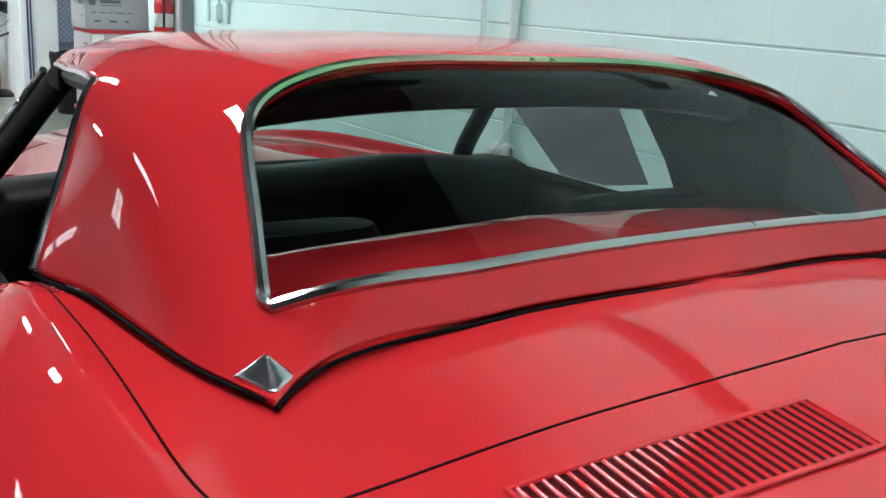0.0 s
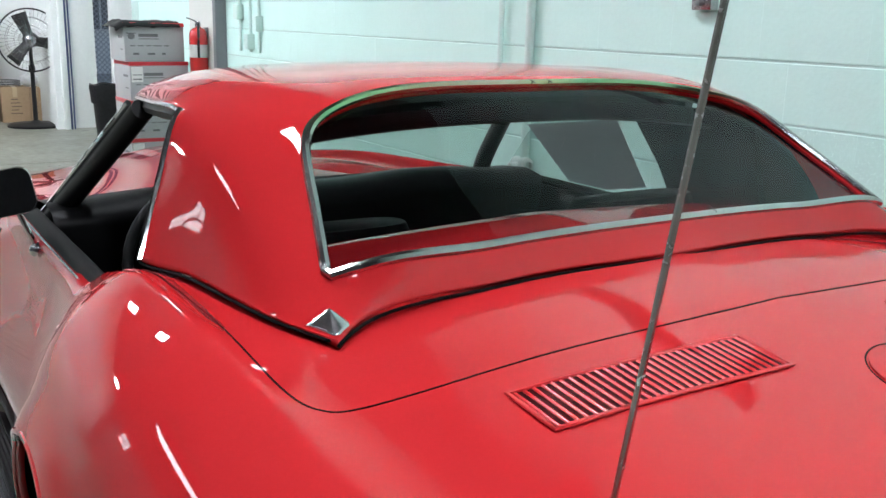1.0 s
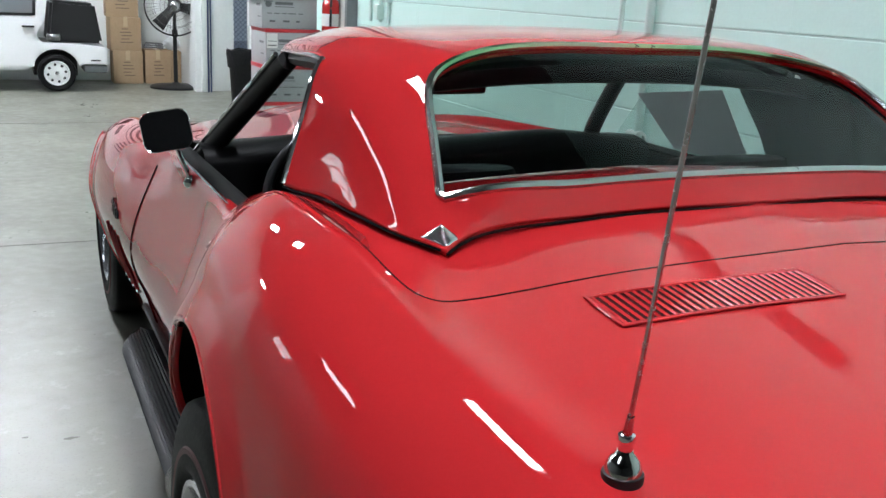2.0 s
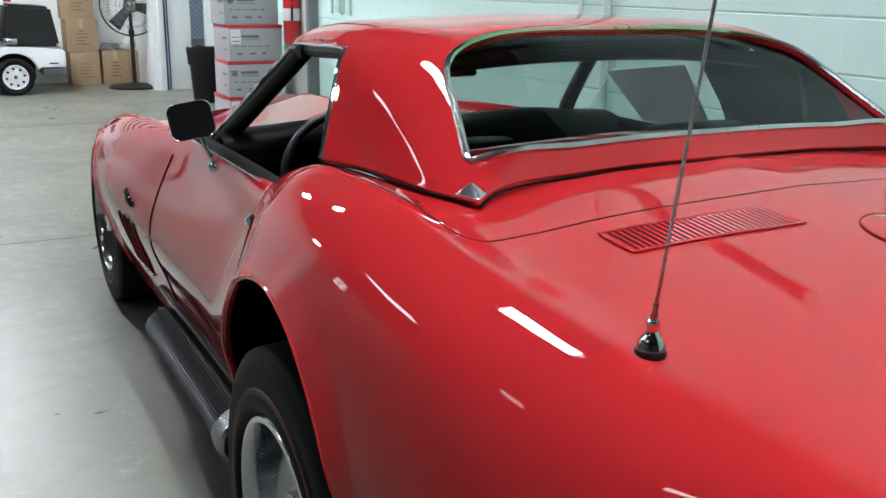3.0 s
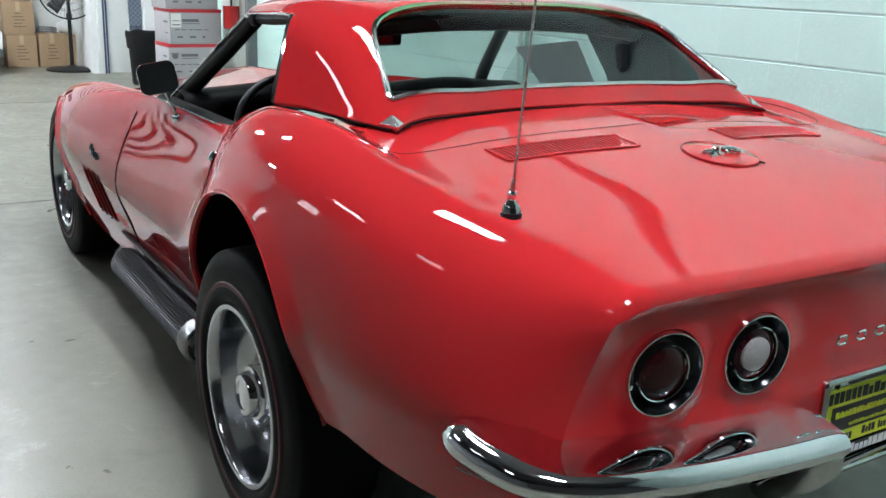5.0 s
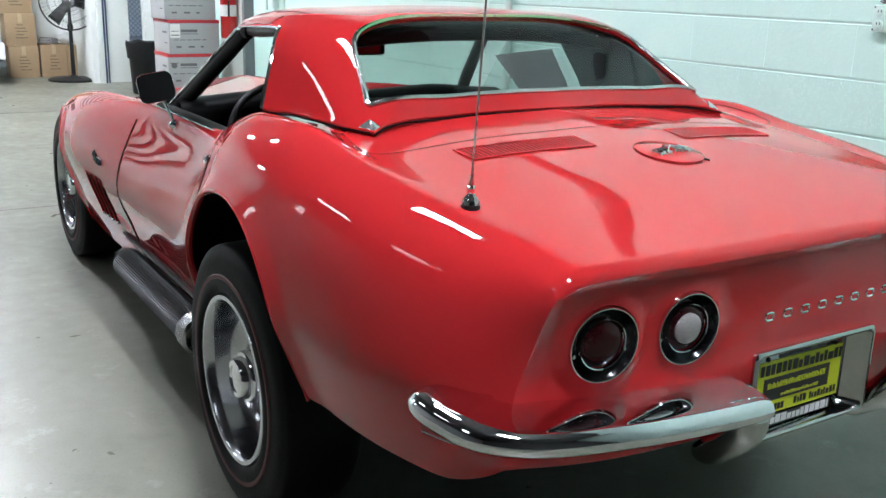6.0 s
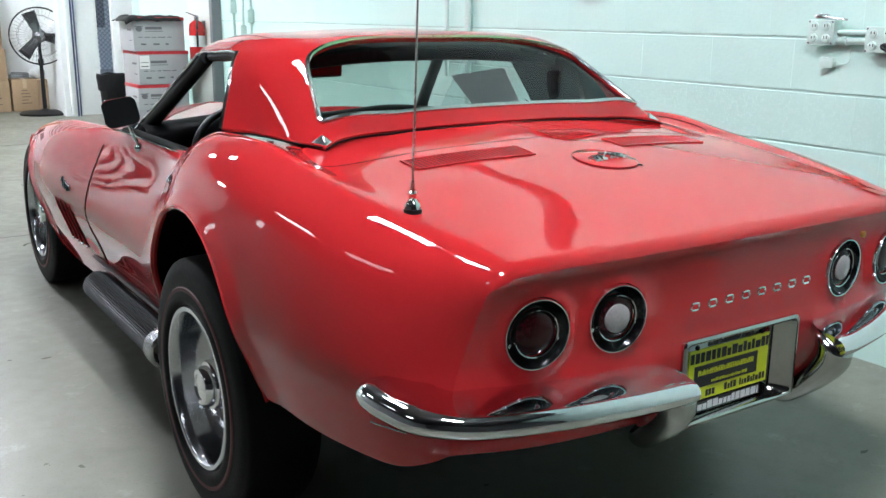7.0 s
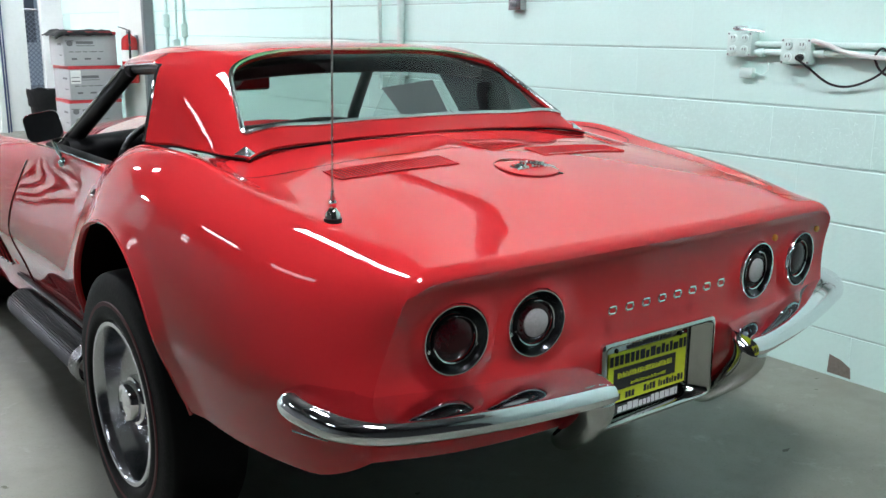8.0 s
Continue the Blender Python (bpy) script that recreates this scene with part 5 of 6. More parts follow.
light = tube_light(-3.4, 3.4, LZ, LEFT_TUBE)
copy_thing(light, pose(-3.6, -1.1, LZ))

# left wall: a window of small panes, seen in the paint
win = thing("window_1", "bright window of small panes in a white wall", "window", kind="structure")
for i in range(2):
    for j in range(2):
        part("pane", box(-6.99, 8.45 + 0.34 * i, 2.72 + 0.42 * j, -6.985, 8.74 + 0.34 * i, 3.08 + 0.42 * j), mat("daylight_pane", (0.85, 0.95, 1.0), 0.4, emit=4.5) if i + j == 0 else bpy.data.materials["daylight_pane"], win, smooth=False)

# ---- wall fittings ----
def wall_box(y, z, w, h, d, holes, plug=None):
    t = thing("outlet_box", "painted four-socket outlet box on the block wall", "outlet", "wall outlets")
    x = WX - 0.020
    b = part("box", box(x - d, y - w / 2, z - h / 2, x, y + w / 2, z + h / 2, 0.005), PIPE, t)
    for i in (-1, 1):
        for j in (-1, 1):
            m = pose(x - d - 0.001, y + i * w * 0.23, z + j * h * 0.23, 0, -90, 0)
            o = part("socket", lathe([(0.0165, -0.001), (0.0165, 0.003), (0.015, 0.004), (0.004, 0.004)], 20, m), PIPE, t)
            if (i, j) == plug:
                part("plug", lathe([(0.013, 0.0), (0.0135, 0.016), (0.010, 0.026), (0.004, 0.028)], 18, m), BLACK, t, "black plug")
            else:
                for a in (-1, 1):
                    part("slot", box(x - d - 0.0058, y + i * w * 0.23 + a * 0.006 - 0.0014, z + j * h * 0.23 - 0.001, x - d - 0.0048, y + i * w * 0.23 + a * 0.006 + 0.0014, z + j * h * 0.23 + 0.008), BLACK, t, smooth=False)
    for i in (-1, 1):
        for j in (-1, 1):
            part("screw", lathe([(0.004, 0), (0.003, 0.002), (0.001, 0.0025)], 8, pose(x - d, y + i * w * 0.43, z + j * h * 0.42, 0, -90, 0)), GREY, t)
    return t


wall_box(0.017, 1.205, 0.112, 0.092, 0.045, 4)
wall_box(-0.226, 1.183, 0.122, 0.092, 0.045, 4, (-1, -1))
con = thing("conduit_pair", "two painted electrical conduits along the block wall", "conduit")
for z, r in ((1.206, 0.0105), (1.176, 0.0125)):
    part("conduit", tube([(WX - 0.036, -0.03, z), (WX - 0.036, -0.17, z)], r, 12), PIPE, con)
    part("conduit", tube([(WX - 0.036, -0.28, z), (WX - 0.036, -3.5, z)], r, 12), PIPE, con)
for y in (-0.06, -0.31):
    part("coupling", tube([(WX - 0.036, y, 1.176), (WX - 0.036, y - 0.02, 1.176)], 0.017, 12), PIPE, con)
cord = thing("power_cord", "black power cord hanging from a wall socket", "cord")
part("cord", tube(catmull([(WX - 0.10, -0.254, 1.160), (WX - 0.09, -0.29, 1.135), (WX - 0.05, -0.36, 1.075), (WX - 0.04, -0.44, 1.068), (WX - 0.05, -0.54, 1.11), (WX - 0.055, -0.58, 1.165), (WX - 0.06, -0.55, 1.20), (WX - 0.06, -0.53, 1.16), (WX - 0.05, -0.60, 1.10), (WX - 0.03, -0.9, 1.05)], 6), 0.0042, 8), BLACK, cord)
wc = thing("white_cable", "white cable running over the wall conduits", "cable")
part("cable", tube(catmull([(WX - 0.06, -0.288, 1.222), (WX - 0.065, -0.34, 1.212), (WX - 0.06, -0.44, 1.180), (WX - 0.06, -0.60, 1.165), (WX - 0.05, -1.0, 1.15)], 6), 0.008, 8), LABEL, wc)
br = thing("wall_bracket", "small grey metal bracket above the outlet box", "bracket")
part("rod", tube([(WX - 0.06, 0.050, 1.264), (WX - 0.05, -0.080, 1.252)], 0.004, 8), STEEL, br)
part("clip", box(WX - 0.07, 0.015, 1.255, WX - 0.02, 0.040, 1.272, 0.003), STEEL, br)
tm = thing("thermostat", "small white plastic box with a thin wire under the outlet", "sensor")
part("case", box(WX - 0.045, -0.035, 1.078, WX - 0.018, 0.022, 1.116, 0.004), PIPE, tm)
part("wire", tube(catmull([(WX - 0.03, -0.034, 1.10), (WX - 0.03, -0.07, 1.092), (WX - 0.03, -0.095, 1.11), (WX - 0.03, -0.09, 1.15)], 5), 0.002, 6), PIPE, tm)
gb = thing("wall_plate", "small grey metal box high on the block wall", "box")
part("plate", box(WX - 0.06, 1.285, 1.345, WX - 0.02, 1.375, 1.43, 0.004), STEEL, gb)
part("knob", lathe([(0.012, 0), (0.010, 0.02), (0.003, 0.022)], 14, pose(WX - 0.06, 1.33, 1.37, 0, -90, 0)), GREY, gb)
for y, r in ((2.545, 0.013), (2.325, 0.021)):
    p = thing("vertical_pipe", "painted vertical pipe on the block wall", "pipe", "wall pipes")
    part("pipe", tube([(WX - 0.045, y, 0.0 if r > 0.02 else 0.9), (WX - 0.045, y, 4.0)], r, 14), PIPE, p)
    for z in (1.0, 1.9, 2.8):
        part("strap", box(WX - 0.068, y - 0.035, z - 0.012, WX - 0.018, y + 0.035, z + 0.012, 0.003), PIPE, p)
    if r > 0.02:
        part("valve", lathe([(0.020, -0.05), (0.034, -0.045), (0.034, -0.02), (0.028, 0.0), (0.036, 0.02), (0.036, 0.04), (0.02, 0.05)], 20, pose(WX - 0.06, y, 0.66, 90)), LABEL, p)
        part("valve_stem", tube([(WX - 0.06, y, 0.66), (WX - 0.13, y, 0.66)], 0.014, 12), LABEL, p)
dp = thing("dark_pipe", "dark grey pipe strapped along the block wall", "pipe")
part("pipe", tube(catmull([(WX - 0.058, 2.30, 2.36), (WX - 0.058, 1.6, 2.36), (WX - 0.058, 0.70, 2.36)], 6), 0.034, 14), GREY, dp)
for y in (2.1, 1.2):
    part("strap", box(WX - 0.098, y - 0.015, 2.32, WX - 0.018, y + 0.015, 2.40, 0.003), GREY, dp)
for y in (5.55, 5.72, 5.93):
    p = thing("thin_conduit", "thin painted conduit with a small box", "pipe", "thin conduits")
    part("conduit", tube([(WX - 0.035, y, 1.02), (WX - 0.035, y, 4.0)], 0.012, 10), PIPE, p)
    part("box", box(WX - 0.075, y - 0.04, 1.02 + (y % 0.3), WX - 0.018, y + 0.04, 1.13 + (y % 0.3), 0.005), PIPE, p)
hb = thing("chipped_patch", "broken dark patch at the foot of the block wall", "damage")
bm = bmesh.new()
sheet(bm, [(WX - 0.0205, -0.452, 0.012), (WX - 0.0205, -0.545, 0.010), (WX - 0.0205, -0.540, 0.050), (WX - 0.0205, -0.500, 0.072), (WX - 0.0205, -0.455, 0.082)], (-0.002, 0, 0))
part("patch", bm, mat("bare_block", (0.20, 0.18, 0.15), 0.9, var=0.3, grain=80), hb, smooth=False)
# pilaster with a dark steel edge
pil = struct("pilaster", box(WX - 0.10, 6.337, 0, WX - 0.02, 6.95, 4.0, 0.006), mat("beige_paint", (0.62, 0.64, 0.60), 0.5, var=0.05), "beige painted pilaster on the wall", "pilaster")
struct("steel_edge", box(WX - 0.11, 6.27, 0, WX - 0.02, 6.335, 4.0, 0.004), GREY, "dark grey steel edge of the pilaster", "trim")

# fire extinguisher
ex = thing("fire_extinguisher", "red fire extinguisher with a white label hung on the wall", "extinguisher")
m = pose(1.487, 6.505, 0.745)
part("cylinder", lathe([(0.004, 0), (0.066, 0.004), (0.073, 0.02), (0.073, 0.36), (0.066, 0.40), (0.045, 0.425), (0.022, 0.435), (0.020, 0.45), (0.004, 0.452)], 36, m), EXT_RED, ex)
part("label", lathe([(0.0738, 0.20), (0.0742, 0.202), (0.0742, 0.298), (0.0738, 0.30)], 36, m), LABEL, ex, "white instruction label")
part("valve", lathe([(0.022, 0.44), (0.024, 0.46), (0.016, 0.48), (0.004, 0.485)], 20, m), STEEL, ex)
part("handle", tube([m @ Vector((0, 0.0, 0.475)), m @ Vector((-0.05, 0.06, 0.50)), m @ Vector((-0.06, 0.09, 0.505))], 0.010, 8, flat=0.5), BLACK, ex)
part("hose", tube([m @ Vector(q) for q in catmull([(0, -0.02, 0.465), (-0.02, -0.07, 0.45), (-0.03, -0.095, 0.36), (-0.03, -0.09, 0.2)], 5)], 0.010, 8), BLACK, ex)
part("hook", box(1.545, 6.475, 1.10, 1.5615, 6.535, 1.18, 0.003), GREY, ex)


# ---- cartons ----
def carton(x0, y0, z0, x1, y1, z1, skew, kind):
    grey = kind == "grey"
    t = thing("grey_carton" if grey else "cardboard_box", "grey printed carton with red tape along its top edges" if grey else "brown cardboard box with faint dark printing",
              "box", "stacked grey cartons" if grey else "stacked cardboard boxes")
    w, d, h = x1 - x0, y1 - y0, z1 - z0
    part("carton", box(-w / 2, -d / 2, 0, w / 2, d / 2, h, 0.006), GREYBOX if grey else CARD, t)
    r = random.Random(int((x0 + z0) * 1000))
    ink = GREY_INK if grey else CARD_INK
    def mark(side, u0, z_0, u1, z_1, m, lift=0.0012):
        if side == "front":
            part("print", box(-w / 2 + u0 * w, -d / 2 - lift, z_0 * h, -w / 2 + u1 * w, -d / 2 + 0.001, z_1 * h), m, t, smooth=False)
        else:
            part("print", box(-w / 2 - lift, -d / 2 + u0 * d, z_0 * h, -w / 2 + 0.001, -d / 2 + u1 * d, z_1 * h), m, t, smooth=False)
    if grey:
        part("tape", box(-w / 2 - 0.002, -d / 2 - 0.002, h - 0.028, w / 2 + 0.002, d / 2 + 0.002, h + 0.001, 0.001), RED_TAPE, t, "red tape round the top edge")
        # a winged roundel as a plain shape, then lines of print
        for k in range(3):
            mark("front", 0.04 + 0.015 * k, 0.72 - 0.06 * k, 0.20 - 0.012 * k, 0.745 - 0.06 * k, ink)
        part("roundel", lathe([(0.026, 0), (0.026, 0.0015), (0.004, 0.0015)], 20, pose(-w / 2 + 0.12 * w, -d / 2, 0.66 * h, 90)), ink, t)
        mark("front", 0.24, 0.64, 0.56, 0.72, ink)
        mark("front", 0.24, 0.58, 0.58, 0.60, ink)
        for a, b in ((0.10, 0.18), (0.22, 0.32), (0.36, 0.44), (0.47, 0.62), (0.66, 0.74)):
            mark("front", a, 0.40, b, 0.425, ink)
        for a, b in ((0.14, 0.24), (0.38, 0.50), (0.62, 0.68)):
            mark("front", a, 0.18, b, 0.23, ink)
        if r.random() < 0.6:
            mark("front", 0.03, 0.48, 0.22, 0.88, LABEL, 0.0022)
            mark("front", 0.05, 0.66, 0.20, 0.68, ink, 0.003)
            mark("front", 0.05, 0.54, 0.20, 0.57, ink, 0.003)
        mark("side", 0.12, 0.60, 0.40, 0.66, ink)
        mark("side", 0.10, 0.30, 0.30, 0.33, ink)
    else:
        part("tape", box(-0.024, -d / 2 - 0.0012, h * 0.72, 0.024, d / 2 + 0.0012, h + 0.0012), mat("clear_tape", (0.44, 0.33, 0.20), 0.3) if "clear_tape" not in bpy.data.materials else bpy.data.materials["clear_tape"], t, smooth=False)
        for k, (a, b) in enumerate(((0.36, 0.58), (0.30, 0.66), (0.34, 0.70), (0.32, 0.60), (0.34, 0.72))):
            mark("front", a + r.uniform(-0.03, 0.03), 0.64 - 0.10 * k, b, 0.665 - 0.10 * k, ink)
    t.matrix_basis = pose((x0 + x1) / 2, (y0 + y1) / 2, z0, 0, 0, skew)
    return t


for k, (dx, sk) in enumerate(((-0.01, 1.5), (0.0, -1), (0.008, 1), (-0.015, -0.5))):
    carton(0.945 + dx, 6.60, 0.302 * k, 1.415 + dx, 7.05, 0.302 * (k + 1) - 0.002, sk, "grey")
cl = thing("black_cloth", "black cloth draped on the stacked cartons", "cloth")
bm = bmesh.new()
rows = []
for i in range(15):
    r = []
    for j in range(11):
        x, y = 0.86 + 0.036 * i, 6.57 + 0.045 * j
        over = max(0, 0.93 - x) * 0.6 + max(0, 6.60 - y) * 1.2
        r.append((x, y, 1.218 + 0.014 * noise.noise((x * 9, y * 9, 1)) + 0.010 * noise.noise((x * 22, y * 20, 4)) - over))
    rows.append(r)
grid(bm, rows)
o = part("cloth", bm, mat("black_fabric", (0.012, 0.012, 0.013), 0.9, var=0.2), cl, angle=180)
o.modifiers.new("thickness", "SOLIDIFY").thickness = 0.008
for x0, y0, z0, x1, y1, z1, sk in ((0.205, 10.88, 0, 0.550, 11.22, 0.392, 0), (0.180, 10.88, 0.393, 0.535, 11.22, 0.785, 2), (0.150, 10.90, 0.786, 0.520, 11.22, 1.195, -1.5),
                                   (0.575, 10.90, 0, 0.885, 11.20, 0.405, 1), (0.895, 10.92, 0, 1.015, 11.22, 0.395, -1), (0.14, 10.92, 1.196, 0.48, 11.2, 1.56, 1)):
    carton(x0, y0, z0, x1, y1, z1, sk, "brown")

# rubbish bin lined with a black bag
bn = thing("rubbish_bin", "black rubbish bin with a plastic liner folded over its rim", "bin")
m = pose(1.34, 8.78, 0)
part("bin", lathe([(0.004, 0.002), (0.165, 0.004), (0.175, 0.02), (0.205, 0.52), (0.212, 0.545)], 36, m), BAG, bn)
bm = bmesh.new()
rows = [[m @ Vector(((r0 + 0.010 * noise.noise((a * 3, r0 * 9, 2))) * math.cos(a), (r0 + 0.010 * noise.noise((a * 3, r0 * 9, 2))) * math.sin(a), z0 + 0.018 * noise.noise((a * 2, z0 * 9, 7)))) for a in np.linspace(0, 2 * math.pi, 40)[:-1]]
        for r0, z0 in ((0.216, 0.40), (0.222, 0.48), (0.232, 0.545), (0.226, 0.575), (0.205, 0.560), (0.185, 0.45))]
grid(bm, rows, close_u=True)
part("liner", bm, BAG, bn, "crumpled black liner")

# pedestal fan
fan = thing("pedestal_fan", "black industrial pedestal fan with a wire guard", "fan")
hub = Vector((0.85, 10.32, 0.955))
fm = Matrix.Translation(hub) @ pose(0, 0, 0, 90, 0, -12)
part("base", lathe([(0.30, 0.0), (0.30, 0.02), (0.27, 0.035), (0.06, 0.05), (0.03, 0.07), (0.004, 0.07)], 36, pose(0.86, 10.42, 0)), BLACK, fan)
part("pole", tube([(0.86, 10.42, 0.05), (0.86, 10.42, 0.93)], [0.026, 0.020], 12), BLACK, fan)
part("motor", lathe([(0.02, -0.20), (0.075, -0.18), (0.085, -0.08), (0.06, -0.03), (0.004, -0.02)], 24, fm), BLACK, fan)
part("collar", tube([(0.86, 10.42, 0.60), (0.86, 10.42, 0.68)], 0.034, 12), BLACK, fan)
for k in range(3):
    bm = bmesh.new()
    a0 = radians(-10 + 120 * k)
    rows = []
    for t in np.linspace(0, 1, 7):
        r = 0.05 + 0.25 * t
        w = 0.045 + 0.035 * t
        rows.append([fm @ (Matrix.Rotation(a0, 4, "Z") @ Vector((r, w * q, 0.03 * q))) for q in (-1, -0.5, 0, 0.5, 1)])
    grid(bm, rows)
    o = part("blade", bm, BLACK, fan, "dark fan blade")
    o.modifiers.new("thickness", "SOLIDIFY").thickness = 0.004
part("hub", lathe([(0.055, -0.02), (0.055, 0.03), (0.03, 0.05), (0.004, 0.052)], 24, fm), STEEL, fan, "bright metal hub")
bm = bmesh.new()
for z0, rr in ((0.075, (0.06, 0.16, 0.25)), (-0.06, (0.12, 0.24))):
    for r in rr:
        tube([fm @ Vector((r * math.cos(a), r * math.sin(a), z0 * (1.2 - r))) for a in np.linspace(0, 2 * math.pi, 41)[:-1]], 0.0025, 4, closed=True, bm=bm)
for k in range(44):
    a = 2 * math.pi * k / 44
    tube([fm @ Vector((r * math.cos(a + q), r * math.sin(a + q), z)) for r, z, q in ((0.05, 0.085, 0), (0.2, 0.075, 0.05), (0.31, 0.05, 0.1), (0.335, 0.0, 0.12))], 0.0018, 4, bm=bm)
part("guard", bm, STEEL, fan, "wire guard")
part("guard_rim", tube([fm @ Vector((0.338 * math.cos(a), 0.338 * math.sin(a), 0)) for a in np.linspace(0, 2 * math.pi, 49)[:-1]], 0.009, 8, closed=True), BLACK, fan)
# loose hose and bag on the low boxes
hs = thing("coiled_hose", "grey coiled hose lying on the low boxes", "hose")
part("hose", tube([(0.70 + 0.11 * math.cos(a), 11.02 + 0.09 * math.sin(a), 0.418 + 0.004 * a) for a in np.linspace(0, 15, 70)], 0.010, 6), GREY, hs)
bgo = thing("plastic_bag", "crumpled clear plastic bag on the low boxes", "bag")
bm = bmesh.new()
bmesh.ops.create_icosphere(bm, subdivisions=3, radius=1)
for v in bm.verts:
    k = 1 + 0.35 * noise.noise(v.co * 2.2)
    v.co = Vector((0.93 + v.co.x * 0.10 * k, 11.08 + v.co.y * 0.08 * k, 0.475 + v.co.z * 0.075 * k))
part("bag", bm, mat("milky_plastic", (0.6, 0.62, 0.62), 0.35, var=0.1), bgo, angle=180)

# ---- doorway ----
dr = thing("door_1", "open doorway with white jambs and a dark weather seal", "door", kind="structure")
part("jamb", box(1.088, 9.97, 0, 1.148, 10.06, 2.6, 0.004), WHITEWALL, dr)
part("seal", box(1.150, 9.98, 0, 1.172, 10.06, 2.6, 0.003), NAVY, dr)
part("strip", box(1.173, 9.985, 0, 1.182, 10.06, 2.6), LABEL, dr, smooth=False)
part("seal", box(1.183, 9.98, 0, 1.200, 10.06, 2.6, 0.003), NAVY, dr)
part("leaf", box(1.202, 10.0, 0.01, 1.46, 10.045, 2.58, 0.004), WHITEWALL, dr, "white half-open door leaf")
part("jamb", box(1.64, 9.98, 0, 1.96, 10.1, 2.6, 0.004), WHITEWALL, dr)
# chain-link fence and a building outside
fence = thing("chain_link_fence", "galvanised chain-link fence in the yard", "fence")
for x in (0.6, 2.9, 5.2):
    part("post", tube([(x, 13.0, -0.02), (x, 13.0, 1.5)], 0.03, 10), ZINC, fence)
part("rail", tube([(0.6, 13.0, 1.48), (5.2, 13.0, 1.48)], 0.02, 8), ZINC, fence)
bm = bmesh.new()
for k in range(-14, 46):
    x = 1.4 + 0.07 * k
    for d in (-1, 1):
        a, b = x, x + d * 1.4
        pts = [(a, 13.0 + d * 0.004, 0.05), (b, 13.0 + d * 0.004, 1.45)]
        if 0.6 <= min(a, b) and max(a, b) <= 5.2:
            tube(pts, 0.005, 4, bm=bm)
part("mesh", bm, ZINC, fence, "diamond wire mesh", smooth=False)
hse = thing("far_building", "pale building with windows across the yard", "building")
part("wall", box(-6, 20, -0.02, 14, 24, 5.5), WHITEWALL, hse, smooth=False)
for x in (2.6, 3.5, 4.4):
    wn = part("window", box(x, 19.96, 0.9, x + 0.6, 20.02, 2.0), GREY, hse, smooth=False)
    part("bar", box(x + 0.28, 19.94, 0.9, x + 0.32, 19.97, 2.0), WHITEWALL, wn, smooth=False)
part("roof", box(-6.3, 19.6, 5.5, 14.3, 24.3, 5.75, 0.02), GREY, hse)

# ---- small white utility vehicle at the far wall ----
veh = thing("utility_vehicle", "small white boxy utility vehicle with black trim, parked side-on", "car")
VY = 10.0
def slab(name, outline, y0, y1, m, parent, label="", bev=0.012):
    bm = bmesh.new()
    sheet(bm, [(x, y0, z) for x, z in outline], (0, y1 - y0, 0))
    bmesh.ops.recalc_face_normals(bm, faces=bm.faces)
    if bev:
        bmesh.ops.bevel(bm, geom=bm.edges[:], offset=bev, segments=2, affect="EDGES")
    return part(name, bm, m, parent, label)


arch = [(-0.475 + 0.245 * math.cos(radians(a)), 0.215 + 0.245 * math.sin(radians(a))) for a in range(10, 171, 16)]
low = [(0.05, 0.30), (0.05, 0.49), (-0.30, 0.52), (-0.62, 0.53), (-0.66, 0.62), (-2.2, 0.62), (-2.2, 0.23), (-0.76, 0.23), (-0.735, 0.30)] + arch[::-1] + [(-0.21, 0.30)]
slab("lower_body", low, VY, VY + 0.85, CARWHITE, veh)
slab("cab", [(-0.655, 0.61), (-0.585, 0.72), (-0.575, 0.92), (-0.63, 1.20), (-1.9, 1.20), (-2.0, 0.61)], VY + 0.01, VY + 0.84, CARWHITE, veh)
dv = slab("door", [(-0.70, 0.27), (-0.655, 0.62), (-0.61, 0.74), (-0.63, 1.10), (-1.40, 1.10), (-1.42, 0.27)], VY - 0.018, VY + 0.01, CARWHITE, veh, "white door", 0.006)
slab("door_window", [(-0.66, 0.81), (-0.65, 1.05), (-1.34, 1.05), (-1.36, 0.80)], VY - 0.026, VY - 0.016, BLACK, dv, "black-framed door window", 0.004)
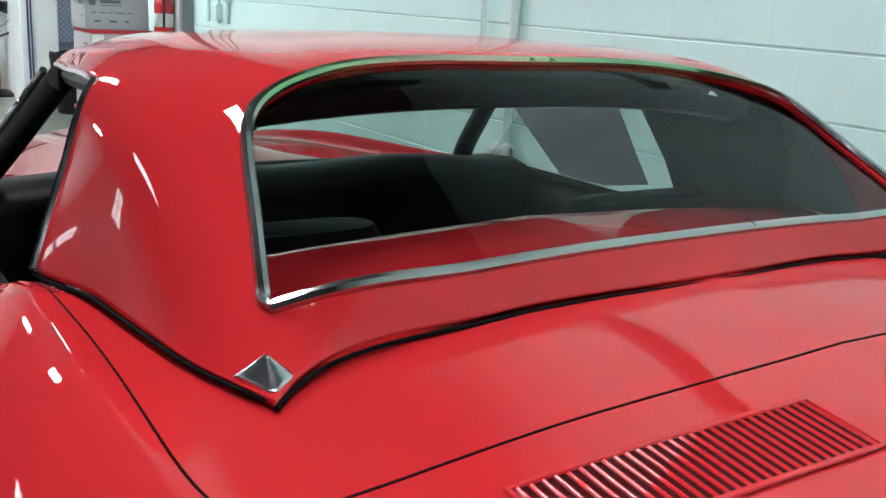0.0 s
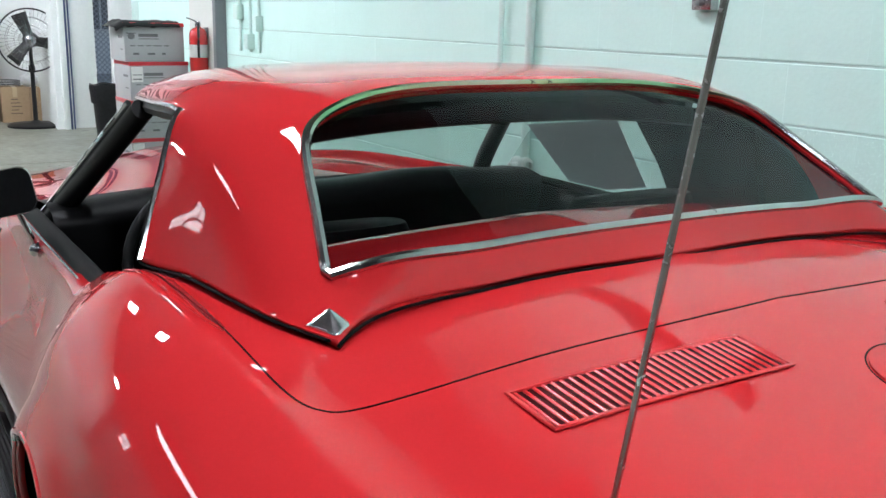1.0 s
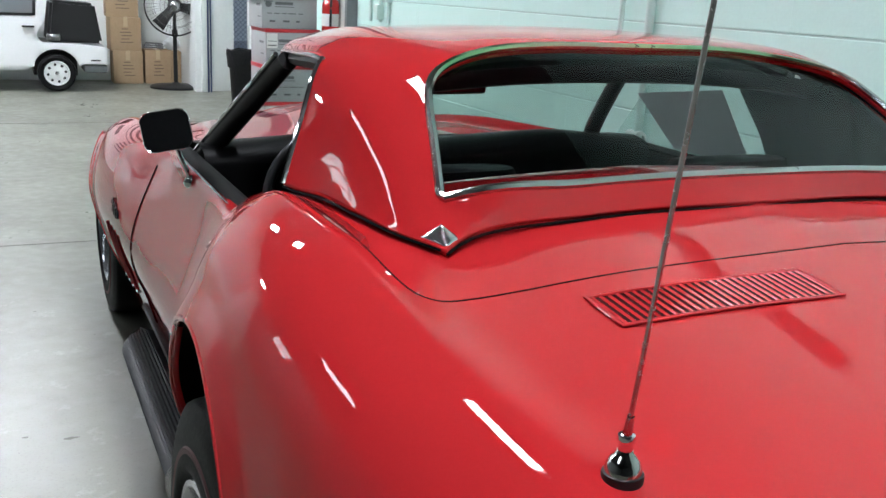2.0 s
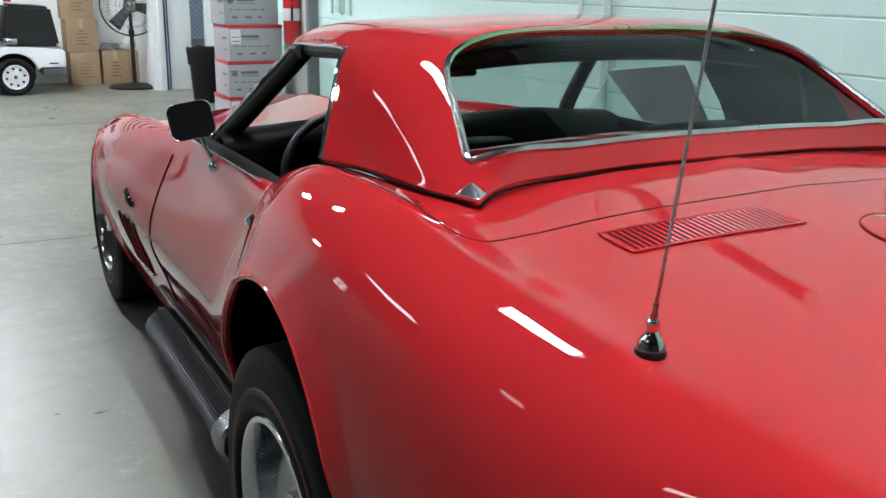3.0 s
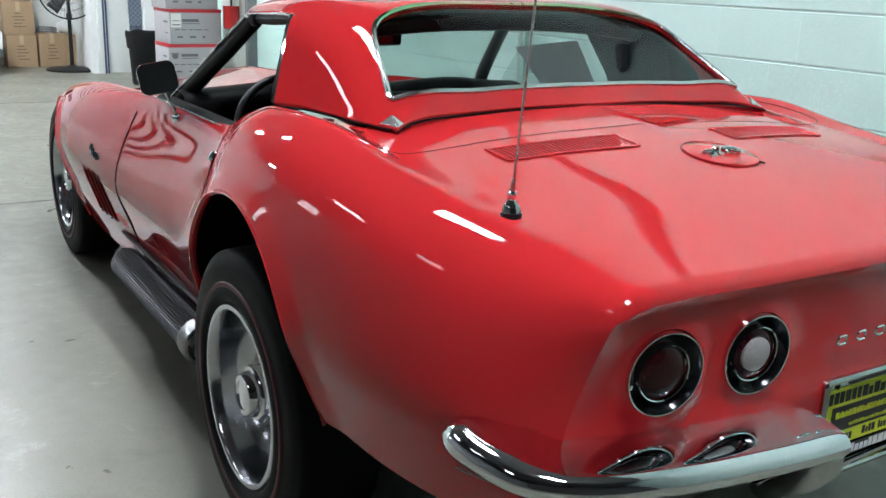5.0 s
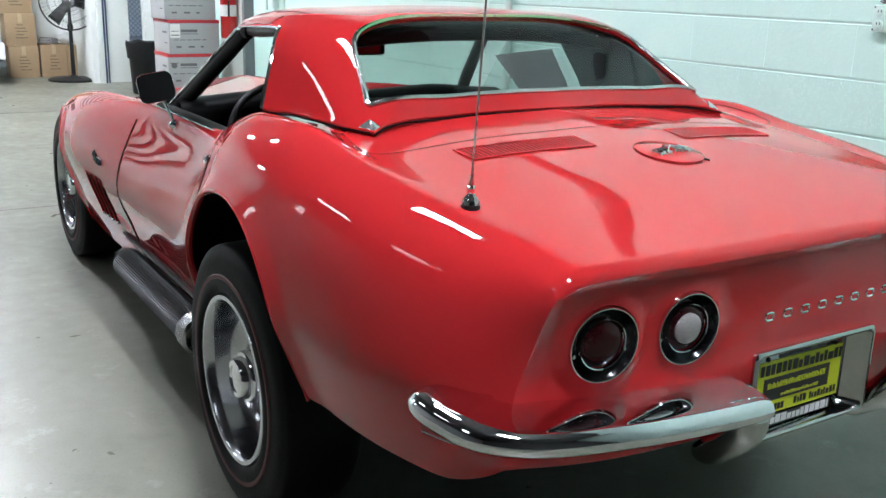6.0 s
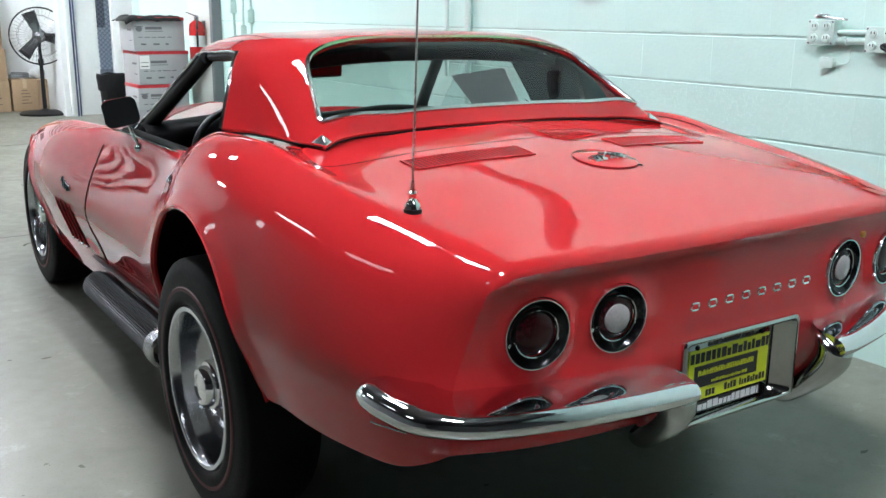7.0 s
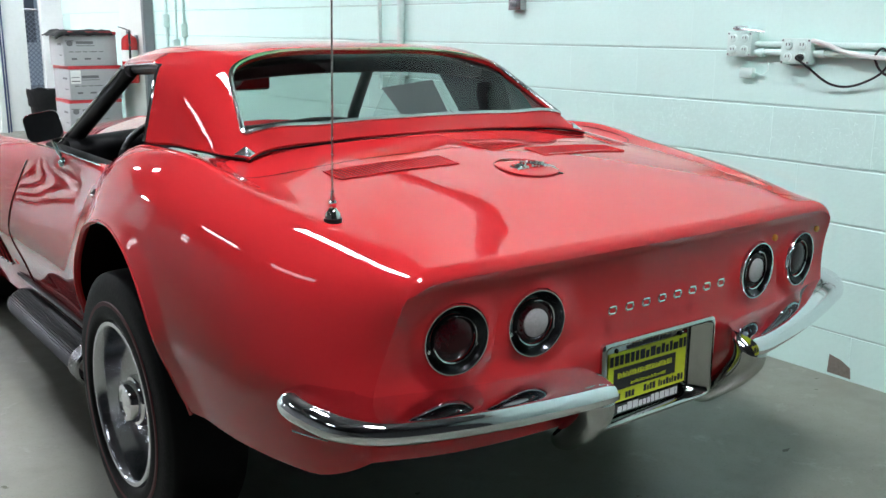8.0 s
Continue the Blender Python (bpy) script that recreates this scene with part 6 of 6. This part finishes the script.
slab("door_pane", [(-0.69, 0.835), (-0.68, 1.02), (-1.31, 1.02), (-1.33, 0.83)], VY - 0.030, VY - 0.024, mat("smoked_pane", (0.16, 0.18, 0.19), 0.08), dv, "", 0.0)
part("door_handle", box(-0.80, VY - 0.05, 0.685, -0.68, VY - 0.02, 0.705, 0.006), BLACK, dv, "black door handle")
part("hinge", box(-1.36, VY - 0.035, 0.42, -1.32, VY - 0.015, 0.47, 0.004), BLACK, dv)
slab("rear_cargo", [(-0.56, 0.53), (-0.50, 0.98), (-0.05, 0.95), (0.02, 0.52)], VY + 0.10, VY + 0.80, BLACK, veh, "black open cargo bay", 0.03)
part("tail_light", box(-0.56, VY + 0.02, 0.545, -0.42, VY + 0.10, 0.62, 0.015), STEEL, veh, "small chrome rear lamp")
part("bumper", box(-0.19, VY + 0.05, 0.20, 0.06, VY + 0.8, 0.29, 0.03), GREY, veh)
part("reflector", box(-0.12, VY - 0.003, 0.335, -0.02, VY + 0.01, 0.350, 0.002), BLACK, veh)
part("rear_red_lamp", box(-0.52, VY + 0.04, 1.00, -0.44, VY + 0.09, 1.06, 0.01), EXT_RED, veh, "small red lamp")
wmx = pose(-0.475, VY + 0.07, 0.201, 90, 0, 0)
vw = part("tyre", lathe([(0.125, -0.07), (0.17, -0.085), (0.195, -0.075), (0.201, -0.04), (0.201, 0.04), (0.195, 0.075), (0.17, 0.085), (0.132, 0.07)], 40, wmx), RUBBER, veh)
part("rim", lathe([(0.132, 0.055), (0.134, 0.075), (0.126, 0.078), (0.115, 0.055), (0.09, 0.05), (0.06, 0.062), (0.03, 0.066), (0.004, 0.066)], 40, wmx), CARWHITE, vw, "white steel wheel with round holes")
for k in range(8):
    a = radians(45 * k + 10)
    part("hole", lathe([(0.014, 0.045), (0.0145, 0.0585), (0.004, 0.0585)], 12, wmx @ Matrix.Translation((0.092 * math.cos(a), 0.092 * math.sin(a), 0))), BLACK, vw)
part("hub", lathe([(0.022, 0.06), (0.020, 0.082), (0.004, 0.085)], 16, wmx), STEEL, vw)
part("well", box(-0.70, VY + 0.20, 0.16, -0.25, VY + 0.7, 0.5), BLACK, veh, smooth=False)
